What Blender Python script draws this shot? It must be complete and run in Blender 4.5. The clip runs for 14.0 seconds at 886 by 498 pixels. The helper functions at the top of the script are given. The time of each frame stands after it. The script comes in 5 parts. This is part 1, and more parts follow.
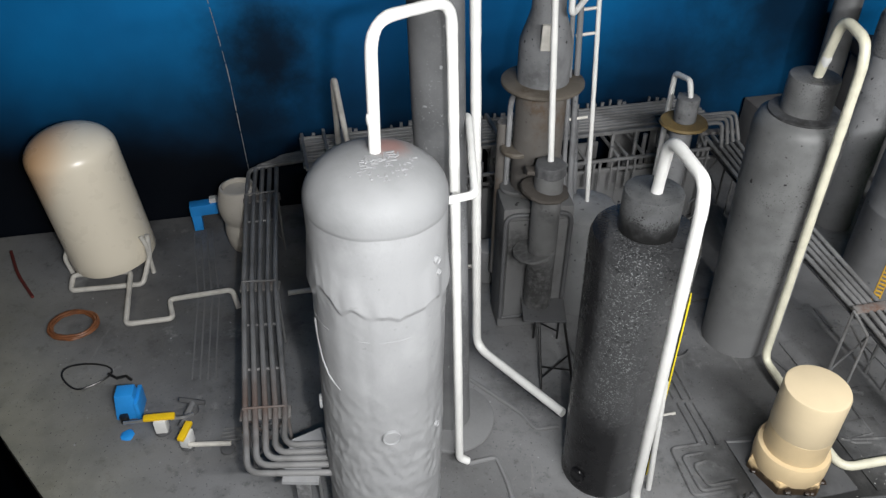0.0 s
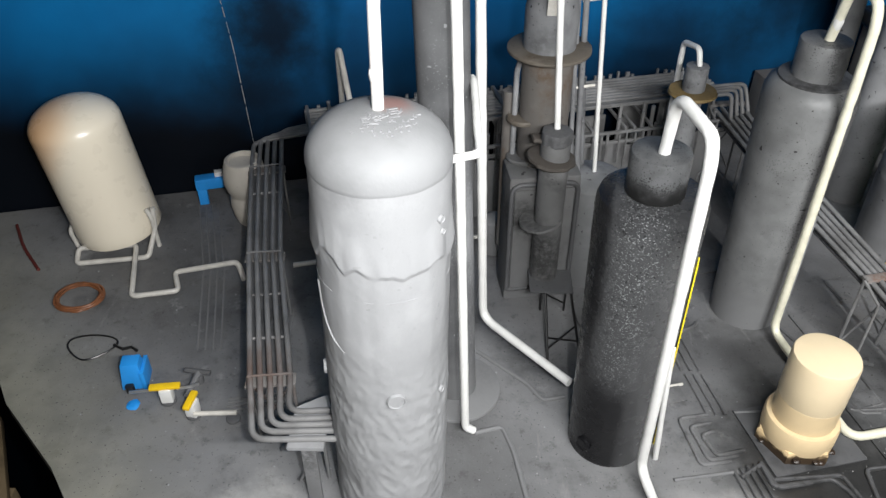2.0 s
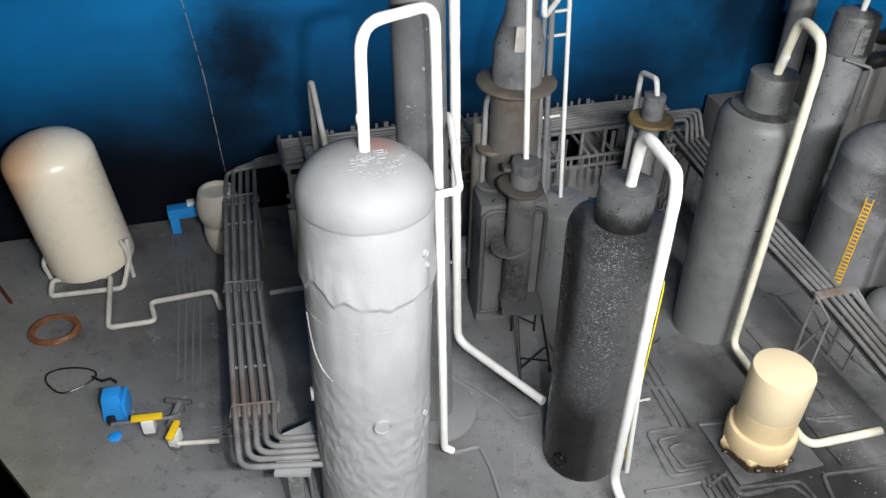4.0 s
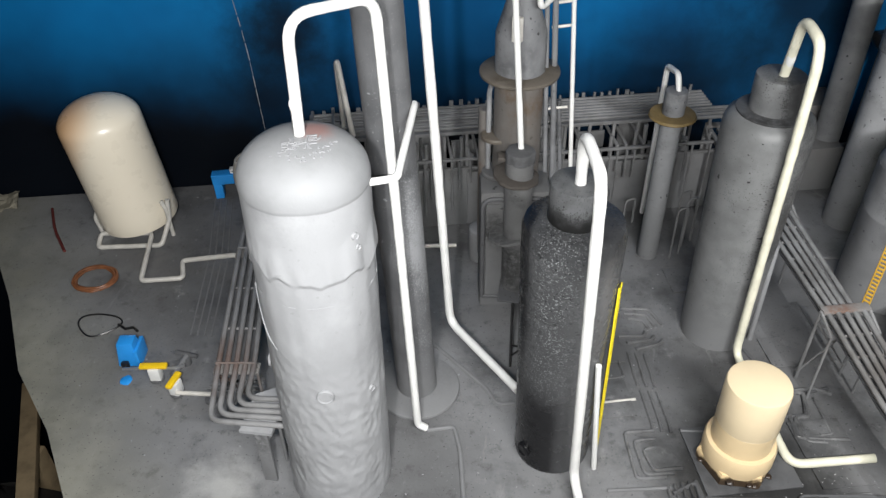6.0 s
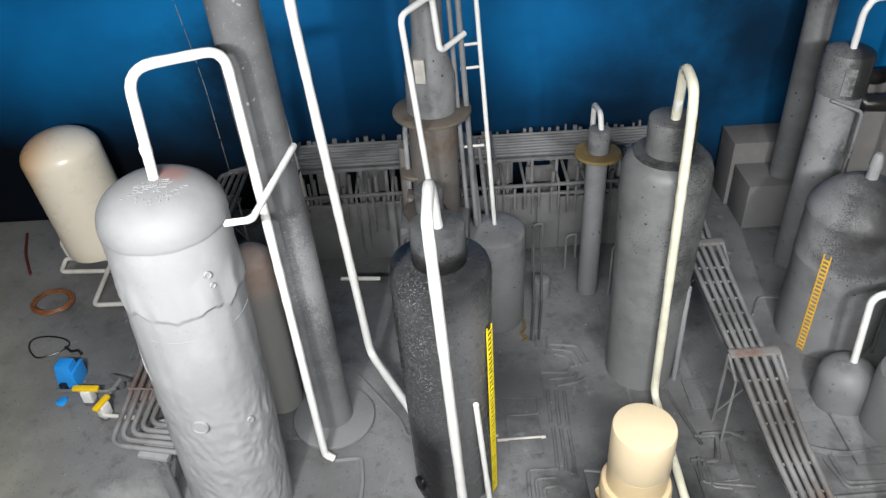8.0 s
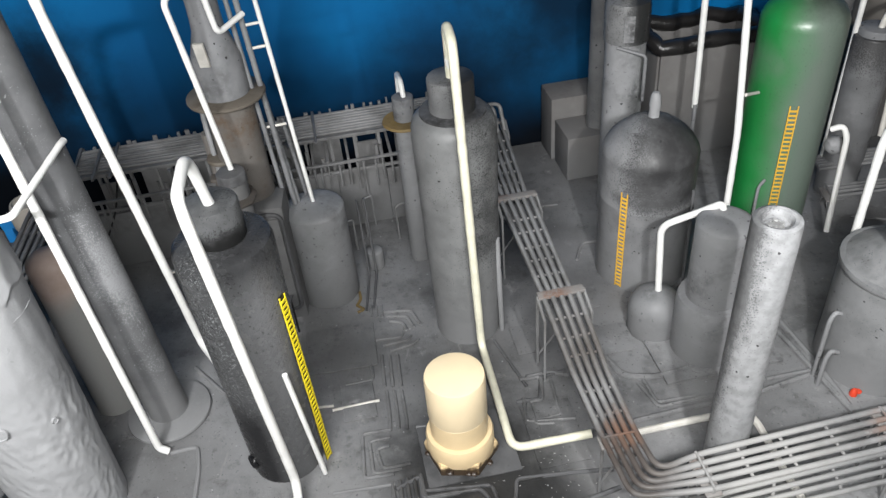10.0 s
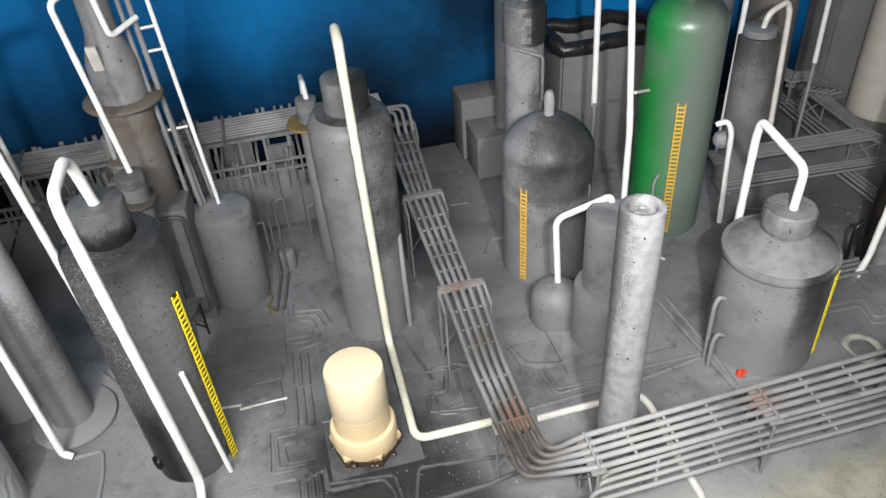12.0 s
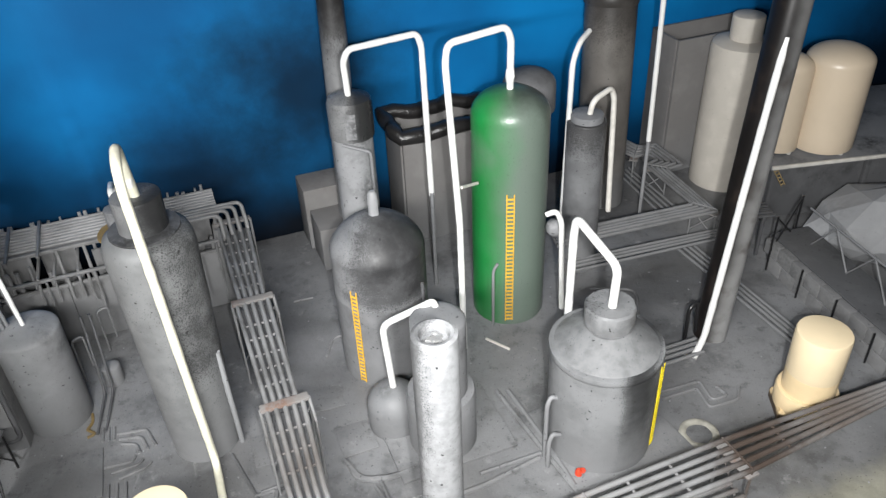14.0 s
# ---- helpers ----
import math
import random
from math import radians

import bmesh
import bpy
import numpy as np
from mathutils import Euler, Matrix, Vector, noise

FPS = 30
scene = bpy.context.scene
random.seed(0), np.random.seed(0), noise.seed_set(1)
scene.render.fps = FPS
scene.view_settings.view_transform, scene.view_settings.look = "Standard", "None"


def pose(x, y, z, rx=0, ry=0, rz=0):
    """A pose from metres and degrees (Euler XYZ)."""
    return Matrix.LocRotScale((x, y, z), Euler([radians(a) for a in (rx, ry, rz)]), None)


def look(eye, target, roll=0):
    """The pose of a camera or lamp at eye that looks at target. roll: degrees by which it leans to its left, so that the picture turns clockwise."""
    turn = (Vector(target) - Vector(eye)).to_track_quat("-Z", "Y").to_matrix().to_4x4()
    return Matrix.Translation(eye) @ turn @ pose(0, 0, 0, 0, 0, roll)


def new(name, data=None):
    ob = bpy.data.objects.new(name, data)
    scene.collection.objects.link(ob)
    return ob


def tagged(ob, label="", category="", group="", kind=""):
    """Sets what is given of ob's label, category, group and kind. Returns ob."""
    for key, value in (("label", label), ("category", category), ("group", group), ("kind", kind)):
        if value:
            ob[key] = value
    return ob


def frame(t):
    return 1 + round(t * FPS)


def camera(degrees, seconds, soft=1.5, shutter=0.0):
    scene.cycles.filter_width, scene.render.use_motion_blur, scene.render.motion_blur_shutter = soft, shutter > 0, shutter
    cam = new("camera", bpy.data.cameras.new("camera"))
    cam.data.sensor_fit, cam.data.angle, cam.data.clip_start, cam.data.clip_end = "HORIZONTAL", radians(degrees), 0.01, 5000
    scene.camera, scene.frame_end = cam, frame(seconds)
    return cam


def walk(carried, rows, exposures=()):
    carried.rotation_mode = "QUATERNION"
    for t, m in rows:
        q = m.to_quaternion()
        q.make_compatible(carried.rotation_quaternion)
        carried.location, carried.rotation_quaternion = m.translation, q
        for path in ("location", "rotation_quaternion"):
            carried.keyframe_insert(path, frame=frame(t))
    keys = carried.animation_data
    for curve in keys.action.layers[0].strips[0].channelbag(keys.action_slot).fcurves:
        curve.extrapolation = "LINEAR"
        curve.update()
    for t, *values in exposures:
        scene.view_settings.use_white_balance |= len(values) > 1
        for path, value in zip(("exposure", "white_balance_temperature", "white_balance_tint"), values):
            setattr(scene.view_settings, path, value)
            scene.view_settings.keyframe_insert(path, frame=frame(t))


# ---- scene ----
cam = camera(58.9, 14.0, soft=1.4)
PATH = [
    (0, (0.001, -0.015, 0.7), (-0.025, 1.58, -0.507), 0.4),
    (0.5, (-0.009, -0.007, 0.698), (-0.095, 1.583, -0.512), -0.6),
    (1, (-0.012, -0.008, 0.702), (-0.065, 1.585, -0.506), -0.9),
    (1.5, (-0.013, -0.016, 0.69), (-0.044, 1.571, -0.527), -0.3),
    (2, (0.004, -0.022, 0.68), (-0.042, 1.552, -0.552), -0.1),
    (2.5, (0.009, -0.023, 0.68), (0.002, 1.558, -0.545), 2.0),
    (3, (-0.049, -0.032, 0.687), (0.066, 1.561, -0.516), 2.7),
    (3.2, (-0.069, -0.044, 0.692), (0.093, 1.56, -0.491), 2.6),
    (5.3, (0.112, -0.029, 0.722), (-0.086, 1.533, -0.512), -0.7),
    (5.5, (0.115, -0.037, 0.721), (-0.076, 1.524, -0.515), 0.4),
    (6, (0.133, -0.041, 0.729), (-0.107, 1.501, -0.521), -1.3),
    (6.5, (0.176, -0.033, 0.729), (-0.104, 1.502, -0.521), -1.1),
    (7, (0.209, -0.019, 0.736), (-0.115, 1.515, -0.504), -1.8),
    (7.5, (0.253, -0.015, 0.748), (-0.117, 1.532, -0.464), -2.6),
    (8, (0.302, -0.015, 0.749), (-0.084, 1.533, -0.456), -3.4),
    (8.5, (0.346, -0.016, 0.748), (-0.03, 1.533, -0.46), -4.2),
    (9, (0.402, -0.018, 0.741), (0.095, 1.541, -0.474), -4.2),
    (9.2, (0.418, -0.012, 0.738), (0.148, 1.549, -0.482), -4.7),
    (11.3, (0.434, -0.062, 0.726), (0.35, 1.498, -0.524), -3.9),
    (11.5, (0.439, -0.062, 0.719), (0.371, 1.501, -0.527), -3.6),
    (12, (0.485, -0.052, 0.733), (0.439, 1.522, -0.5), -4.1),
    (12.5, (0.538, -0.042, 0.749), (0.601, 1.564, -0.44), -2.7),
    (13, (0.551, -0.043, 0.759), (0.65, 1.573, -0.415), -2.4),
    (13.5, (0.568, -0.028, 0.765), (0.719, 1.587, -0.406), -2.1),
    (14, (0.6, 0.012, 0.762), (0.779, 1.641, -0.383), -2.5),
]
EXPOSURES = [(0.0, -0.36), (0.5, -0.14), (3.0, -0.04), (7.5, -0.06), (9.0, 0.02), (11.5, 0.06), (12.5, 0.24), (13.0, 0.30), (14.0, 0.58)]
walk(cam, [(t, look(eye, target, roll)) for t, eye, target, roll in PATH], EXPOSURES)

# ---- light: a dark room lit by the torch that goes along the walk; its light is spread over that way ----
world = bpy.data.worlds.new("world")
scene.world = world
world.use_nodes = True
world.node_tree.nodes["Background"].inputs["Color"].default_value = (0.55, 0.62, 0.75, 1)
world.node_tree.nodes["Background"].inputs["Strength"].default_value = 0.008


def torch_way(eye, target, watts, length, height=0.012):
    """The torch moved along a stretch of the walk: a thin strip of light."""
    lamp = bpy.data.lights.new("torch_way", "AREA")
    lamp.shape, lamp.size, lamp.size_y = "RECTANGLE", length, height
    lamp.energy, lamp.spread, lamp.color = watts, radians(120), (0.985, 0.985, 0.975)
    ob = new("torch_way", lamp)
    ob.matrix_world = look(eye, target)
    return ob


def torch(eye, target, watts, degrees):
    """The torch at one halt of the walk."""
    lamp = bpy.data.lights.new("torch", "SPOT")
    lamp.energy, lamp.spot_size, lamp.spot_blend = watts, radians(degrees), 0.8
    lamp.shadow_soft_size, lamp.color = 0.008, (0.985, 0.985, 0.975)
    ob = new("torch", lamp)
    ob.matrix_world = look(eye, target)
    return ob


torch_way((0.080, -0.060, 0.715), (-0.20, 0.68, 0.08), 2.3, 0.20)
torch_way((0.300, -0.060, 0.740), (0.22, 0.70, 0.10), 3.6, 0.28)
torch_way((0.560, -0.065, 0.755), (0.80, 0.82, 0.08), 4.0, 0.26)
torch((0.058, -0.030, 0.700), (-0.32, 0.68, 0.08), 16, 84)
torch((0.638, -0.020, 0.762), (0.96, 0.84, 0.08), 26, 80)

# ---- materials ----


class Nodes:
    """A small writer of node materials; all patterns hang on the place in metres."""

    def __init__(self, name, rough=0.6, metal=0.0, sheen=0.5):
        self.mat = bpy.data.materials.new(name)
        self.mat.use_nodes = True
        self.tree = self.mat.node_tree
        self.bsdf = self.tree.nodes["Principled BSDF"]
        self.bsdf.inputs["Roughness"].default_value = rough
        self.bsdf.inputs["Metallic"].default_value = metal
        self.bsdf.inputs["Specular IOR Level"].default_value = sheen
        self.place = self.tree.nodes.new("ShaderNodeNewGeometry").outputs["Position"]

    def link(self, a, b):
        self.tree.links.new(a, b)

    def noise(self, scale, detail=5.0, rough=0.55, stretch=None):
        n = self.tree.nodes.new("ShaderNodeTexNoise")
        n.inputs["Scale"].default_value, n.inputs["Detail"].default_value, n.inputs["Roughness"].default_value = scale, detail, rough
        src = self.place
        if stretch:
            m = self.tree.nodes.new("ShaderNodeMapping")
            m.inputs["Scale"].default_value = stretch
            self.link(src, m.inputs["Vector"])
            src = m.outputs["Vector"]
        self.link(src, n.inputs["Vector"])
        return n.outputs["Fac"]

    def ramp(self, fac, lo, hi):
        n = self.tree.nodes.new("ShaderNodeMapRange")
        n.interpolation_type = "SMOOTHSTEP"
        n.inputs["From Min"].default_value, n.inputs["From Max"].default_value = lo, hi
        self.link(fac, n.inputs["Value"])
        return n.outputs["Result"]

    def math(self, op, a, b):
        n = self.tree.nodes.new("ShaderNodeMath")
        n.operation = op
        for i, v in enumerate((a, b)):
            if isinstance(v, (int, float)):
                n.inputs[i].default_value = v
            else:
                self.link(v, n.inputs[i])
        return n.outputs[0]

    def mix(self, fac, a, b):
        n = self.tree.nodes.new("ShaderNodeMix")
        n.data_type = "RGBA"
        for sock, v in ((n.inputs[0], fac), (n.inputs[6], a), (n.inputs[7], b)):
            if isinstance(v, tuple):
                sock.default_value = (*v, 1)
            elif isinstance(v, (int, float)):
                sock.default_value = v
            else:
                self.link(v, sock)
        return n.outputs[2]

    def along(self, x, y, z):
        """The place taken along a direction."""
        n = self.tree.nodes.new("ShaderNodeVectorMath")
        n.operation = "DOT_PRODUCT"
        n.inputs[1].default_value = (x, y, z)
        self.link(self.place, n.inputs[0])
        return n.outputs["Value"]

    def near(self, x, y, z, r0, r1, wob, scale=26):
        """1 inside r0 of a point, 0 beyond r1, with a torn outline."""
        d = self.tree.nodes.new("ShaderNodeVectorMath")
        d.operation = "DISTANCE"
        d.inputs[1].default_value = (x, y, z)
        self.link(self.place, d.inputs[0])
        return self.ramp(self.math("ADD", d.outputs["Value"], self.math("MULTIPLY", self.math("SUBTRACT", self.noise(scale, 6, 0.65), 0.5), wob)), r1, r0)

    def colour(self, c):
        if isinstance(c, tuple):
            self.bsdf.inputs["Base Color"].default_value = (*c, 1)
        else:
            self.link(c, self.bsdf.inputs["Base Color"])
        return self

    def gloss(self, fac, lo, hi):
        n = self.tree.nodes.new("ShaderNodeMapRange")
        n.inputs["To Min"].default_value, n.inputs["To Max"].default_value = lo, hi
        self.link(fac, n.inputs["Value"])
        self.link(n.outputs["Result"], self.bsdf.inputs["Roughness"])
        return self

    def bump(self, fac, depth, strength=0.6):
        n = self.tree.nodes.new("ShaderNodeBump")
        n.inputs["Strength"].default_value, n.inputs["Distance"].default_value = strength, depth
        self.link(fac, n.inputs["Height"])
        self.link(n.outputs["Normal"], self.bsdf.inputs["Normal"])
        return self


DUST = (0.160, 0.162, 0.166)


def settled(n):
    """The board's own grey, sprayed up the feet of all that stands on it."""
    h = n.math("ADD", n.along(0, 0, 1), n.math("MULTIPLY", n.math("SUBTRACT", n.noise(12, 4), 0.5), 0.12))
    return n.math("MULTIPLY", n.ramp(h, 0.11, 0.0), 0.85)


def sprayed(name, base, mist, amount=0.5, speck=0.3, rough=0.55, scale=9.0, bump=0.0004, foot=False):
    """Spray paint: a ground coat, clouds of a second colour, fine specks of overspray, and an orange-peel skin."""
    n = Nodes(name, rough, 0, 0.22)
    cloud = n.ramp(n.noise(scale, 4), 0.62 - 0.25 * amount, 0.88 - 0.25 * amount)
    fine = n.noise(scale * 14, 6, 0.65)
    cloud = n.math("MULTIPLY", cloud, n.ramp(fine, 0.25, 0.6))
    col = n.mix(cloud, base, mist)
    dots = n.math("MULTIPLY", n.math("MULTIPLY", n.ramp(n.noise(420, 2), 0.66, 0.70), n.ramp(n.noise(scale * 1.7, 3), 0.42, 0.62)), speck)
    col = n.mix(dots, col, tuple(0.25 * c for c in mist))
    drops = n.math("MULTIPLY", n.math("MULTIPLY", n.ramp(n.noise(170, 1, 0.4), 0.715, 0.735), n.ramp(n.noise(scale * 1.3, 3), 0.40, 0.60)), min(0.9, 1.6 * speck))
    col = n.mix(drops, col, tuple(0.2 * c for c in mist))
    dull = n.math("MULTIPLY", n.ramp(n.noise(scale * 3.1, 5), 0.45, 0.75), 0.28)
    col = n.mix(dull, col, tuple(min(1.0, 1.5 * c + 0.02) for c in base))
    if foot:
        col = n.mix(settled(n), col, DUST)
    n.colour(col).gloss(fine, max(0.05, rough - 0.13), rough + 0.13)
    return n.bump(n.noise(260, 4), bump, 0.5).mat


def plain(name, base, rough=0.45, wear=0.12, scale=40, metal=0.0, bump=0.0003, dirt=None):
    n = Nodes(name, rough, metal)
    f = n.noise(scale, 5)
    col = n.mix(n.ramp(f, 0.35, 0.75), base, tuple(c * (1 - 2 * wear) for c in base))
    if dirt:
        col = n.mix(n.ramp(n.math("ADD", n.noise(45, 6, 0.7), n.ramp(n.along(0, 0, 1), 0.030, -0.016)), 0.70, 0.92), col, dirt)
    n.colour(col).gloss(f, max(0.03, rough - 0.1), rough + 0.12)
    return n.bump(n.noise(300, 3), bump, 0.4).mat


GREY = (0.215, 0.218, 0.225)
m_pale = sprayed("pale grey spray paint", (0.275, 0.279, 0.288), (0.20, 0.203, 0.21), 0.4, 0.10, 0.52, 7)

m_grey = sprayed("grey spray paint", GREY, (0.06, 0.06, 0.062), 0.55, 0.6, 0.55, 13, foot=True)
m_mid = sprayed("mid grey spray paint", (0.16, 0.163, 0.17), (0.035, 0.035, 0.036), 0.55, 0.6, 0.5, 11, foot=True)
m_dark = sprayed("dark grey spray paint", (0.085, 0.086, 0.09), (0.02, 0.02, 0.02), 0.5, 0.3, 0.5)
m_dusk = sprayed("dusky grey spray paint", (0.115, 0.115, 0.116), (0.03, 0.03, 0.03), 0.5, 0.5, 0.55, 12, foot=True)
m_flange = sprayed("brown flange paint", (0.098, 0.086, 0.072), (0.050, 0.035, 0.022), 0.5, 0.3, 0.55, 22)
m_collar = sprayed("dark brown collar paint", (0.062, 0.055, 0.049), (0.030, 0.020, 0.014), 0.5, 0.3, 0.6, 40)
m_rust = sprayed("grey paint over brown", (0.112, 0.104, 0.097), (0.085, 0.05, 0.025), 0.45, 0.8, 0.55, 16, foot=True)
n = Nodes("worn grey paint on rack pipes", 0.5, 0, 0.25)
col = n.mix(n.ramp(n.noise(24, 5), 0.42, 0.68), (0.20, 0.20, 0.202), (0.125, 0.124, 0.124))
col = n.mix(n.math("MULTIPLY", n.ramp(n.noise(17, 6, 0.7), 0.64, 0.76), 0.6), col, (0.11, 0.062, 0.045))
col = n.mix(n.math("MULTIPLY", n.ramp(n.noise(70, 5, 0.7), 0.62, 0.72), 0.5), col, (0.29, 0.285, 0.28))
col = n.mix(settled(n), col, DUST)
for x, y, r0, r1, c, k in ((0.985, 0.53, 0.02, 0.085, (0.045, 0.030, 0.022), 0.9), (1.10, 0.575, 0.0, 0.11, (0.085, 0.06, 0.045), 0.7), (0.515, 0.59, 0.0, 0.09, (0.07, 0.058, 0.05), 0.7), (0.535, 0.45, 0.02, 0.075, (0.05, 0.040, 0.035), 0.9), (0.79, 0.485, 0.0, 0.03, (0.16, 0.085, 0.055), 0.6), (0.53, 0.48, 0.0, 0.03, (0.16, 0.085, 0.055), 0.6), (-0.20, 0.51, 0.0, 0.06, (0.10, 0.05, 0.03), 0.7), (0.66, 0.44, 0.02, 0.12, (0.34, 0.335, 0.325), 0.6)):
    col = n.mix(n.math("MULTIPLY", n.near(x, y, 0.09, r0, r1, 0.09), k), col, c)
m_rack = n.colour(col).gloss(n.noise(50, 4), 0.26, 0.60).bump(n.noise(200, 5), 0.0008, 0.6).mat
m_band = sprayed("rusty band paint", (0.170, 0.163, 0.158), (0.14, 0.078, 0.055), 0.5, 0.2, 0.7, 30)
m_ochre = sprayed("ochre ring paint", (0.17, 0.12, 0.05), (0.10, 0.085, 0.06), 0.6, 0.3, 0.6, 25)
m_white = plain("white pipe paint", (0.68, 0.68, 0.665), 0.38, 0.05, 60, bump=0.0006)
m_ivory = plain("yellowed white pipe paint", (0.68, 0.66, 0.53), 0.4, 0.08, 60, bump=0.0006)
m_offwhite = plain("dusty white pipe paint", (0.56, 0.54, 0.50), 0.5, 0.12, 70)
m_cream = plain("cream plastic", (0.74, 0.61, 0.41), 0.33, 0.05, 14, bump=0.00015)
m_creamdirt = plain("cream plastic with burnt glue", (0.68, 0.51, 0.29), 0.45, 0.12, 30, dirt=(0.05, 0.032, 0.018))
m_creamlow = plain("cream plastic, aged", (0.70, 0.545, 0.33), 0.38, 0.07, 18, bump=0.0002)
m_scorch = plain("scorched glue", (0.035, 0.022, 0.014), 0.4, 0.3, 90)
m_tank = plain("ivory tank paint", (0.60, 0.50, 0.38), 0.34, 0.05, 9, bump=0.00015)
m_blue = plain("blue plastic", (0.02, 0.27, 0.72), 0.45, 0.1, 30)
m_yellow = plain("yellow plastic", (0.80, 0.52, 0.01), 0.45, 0.08, 60)
m_ladder = plain("yellow ladder paint", (0.72, 0.58, 0.02), 0.5, 0.12, 90)
m_amber = plain("amber ladder paint", (0.62, 0.36, 0.04), 0.5, 0.12, 90)
m_orange = plain("orange wire", (0.20, 0.075, 0.03), 0.5, 0.2, 80)
m_black = plain("black paint", (0.012, 0.012, 0.013), 0.32, 0.2, 40)
m_steel = plain("dull steel wire", (0.55, 0.55, 0.55), 0.35, 0.1, 60, metal=0.8)
m_red = plain("red valve", (0.55, 0.05, 0.02), 0.4, 0.1, 60)
m_bag = plain("black bag film", (0.018, 0.017, 0.017), 0.3, 0.2, 30, bump=0.002)
m_wood = plain("raw wood", (0.36, 0.27, 0.16), 0.7, 0.2, 30)
m_floor = plain("room floor", (0.05, 0.048, 0.045), 0.7, 0.3, 6)
m_room = plain("room plaster", (0.30, 0.29, 0.27), 0.8, 0.1, 4)

n = Nodes("ivory tank paint turning orange to one side", 0.28)
# turns orange towards the upper left
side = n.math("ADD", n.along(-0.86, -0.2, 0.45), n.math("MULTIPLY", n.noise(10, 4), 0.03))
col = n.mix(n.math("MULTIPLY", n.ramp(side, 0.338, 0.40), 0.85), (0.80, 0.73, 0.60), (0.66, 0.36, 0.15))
m_tank_tinted = n.colour(col).gloss(n.noise(40, 4), 0.2, 0.38).mat



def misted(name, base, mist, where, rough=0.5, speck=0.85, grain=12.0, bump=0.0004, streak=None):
    """A coat with a second colour on it, spray mist and the tall column's glare alike: where(n) gives how thick it
    lies, and it thins out into single dots.
    """
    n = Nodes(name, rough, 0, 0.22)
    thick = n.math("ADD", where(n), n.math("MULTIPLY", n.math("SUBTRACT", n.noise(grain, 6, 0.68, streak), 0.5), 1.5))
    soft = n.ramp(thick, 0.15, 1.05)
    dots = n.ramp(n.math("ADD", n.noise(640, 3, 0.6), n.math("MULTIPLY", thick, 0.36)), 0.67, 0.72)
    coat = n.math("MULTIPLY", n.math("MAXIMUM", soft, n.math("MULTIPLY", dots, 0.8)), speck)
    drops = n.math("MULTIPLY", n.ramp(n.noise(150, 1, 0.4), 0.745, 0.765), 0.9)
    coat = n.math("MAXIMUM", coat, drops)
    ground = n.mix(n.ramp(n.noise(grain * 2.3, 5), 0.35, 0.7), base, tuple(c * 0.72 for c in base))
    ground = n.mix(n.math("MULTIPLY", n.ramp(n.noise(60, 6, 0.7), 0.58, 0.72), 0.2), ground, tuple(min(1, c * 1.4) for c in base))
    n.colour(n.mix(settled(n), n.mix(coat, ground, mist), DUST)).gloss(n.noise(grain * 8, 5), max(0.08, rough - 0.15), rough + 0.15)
    return n.bump(n.noise(260, 4), bump, 0.5).mat


def slope(n, x, y, z, lo, hi):
    return n.ramp(n.along(x, y, z), lo, hi)


BLACK = (0.009, 0.009, 0.0095)
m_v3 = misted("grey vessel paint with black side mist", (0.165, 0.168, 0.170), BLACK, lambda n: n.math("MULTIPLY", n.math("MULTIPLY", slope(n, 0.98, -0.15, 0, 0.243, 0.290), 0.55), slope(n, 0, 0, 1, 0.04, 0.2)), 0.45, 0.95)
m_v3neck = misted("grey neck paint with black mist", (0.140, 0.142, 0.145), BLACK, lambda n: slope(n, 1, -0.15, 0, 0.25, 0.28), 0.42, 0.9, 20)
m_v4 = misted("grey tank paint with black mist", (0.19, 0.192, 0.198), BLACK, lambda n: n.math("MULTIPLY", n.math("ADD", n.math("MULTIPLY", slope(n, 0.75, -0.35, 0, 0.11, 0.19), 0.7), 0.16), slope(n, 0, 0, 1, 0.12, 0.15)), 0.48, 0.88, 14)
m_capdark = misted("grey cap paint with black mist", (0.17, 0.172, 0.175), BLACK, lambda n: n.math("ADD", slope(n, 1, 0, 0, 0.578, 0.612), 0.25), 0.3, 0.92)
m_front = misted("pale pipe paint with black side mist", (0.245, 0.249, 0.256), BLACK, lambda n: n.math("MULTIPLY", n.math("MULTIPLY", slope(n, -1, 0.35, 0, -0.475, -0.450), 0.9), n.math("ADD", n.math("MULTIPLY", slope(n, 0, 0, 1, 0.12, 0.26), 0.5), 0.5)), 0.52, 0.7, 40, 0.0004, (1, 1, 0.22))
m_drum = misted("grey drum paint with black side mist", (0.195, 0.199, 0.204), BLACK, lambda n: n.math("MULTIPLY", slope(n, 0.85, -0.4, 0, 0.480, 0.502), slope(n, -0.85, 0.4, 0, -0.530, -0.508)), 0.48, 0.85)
m_roof = misted("cone roof paint with drops round the neck", (0.180, 0.183, 0.187), BLACK, lambda n: n.math("MULTIPLY", slope(n, -0.8, 0.5, 1.0, -0.15, -0.11), 0.55), 0.5, 0.9, 30)
n = Nodes("pale dome paint with a reddish patch", 0.48, 0, 0.25)
red = n.math("MULTIPLY", n.near(-0.046, 0.474, 0.421, 0.004, 0.022, 0.016, 60), 0.7)
col = n.mix(n.ramp(n.noise(30, 5), 0.4, 0.7), (0.225, 0.229, 0.236), (0.20, 0.204, 0.21))
m_dome = n.colour(n.mix(red, col, (0.26, 0.12, 0.10))).gloss(n.noise(60, 5), 0.52, 0.72).bump(n.noise(260, 4), 0.0005, 0.5).mat
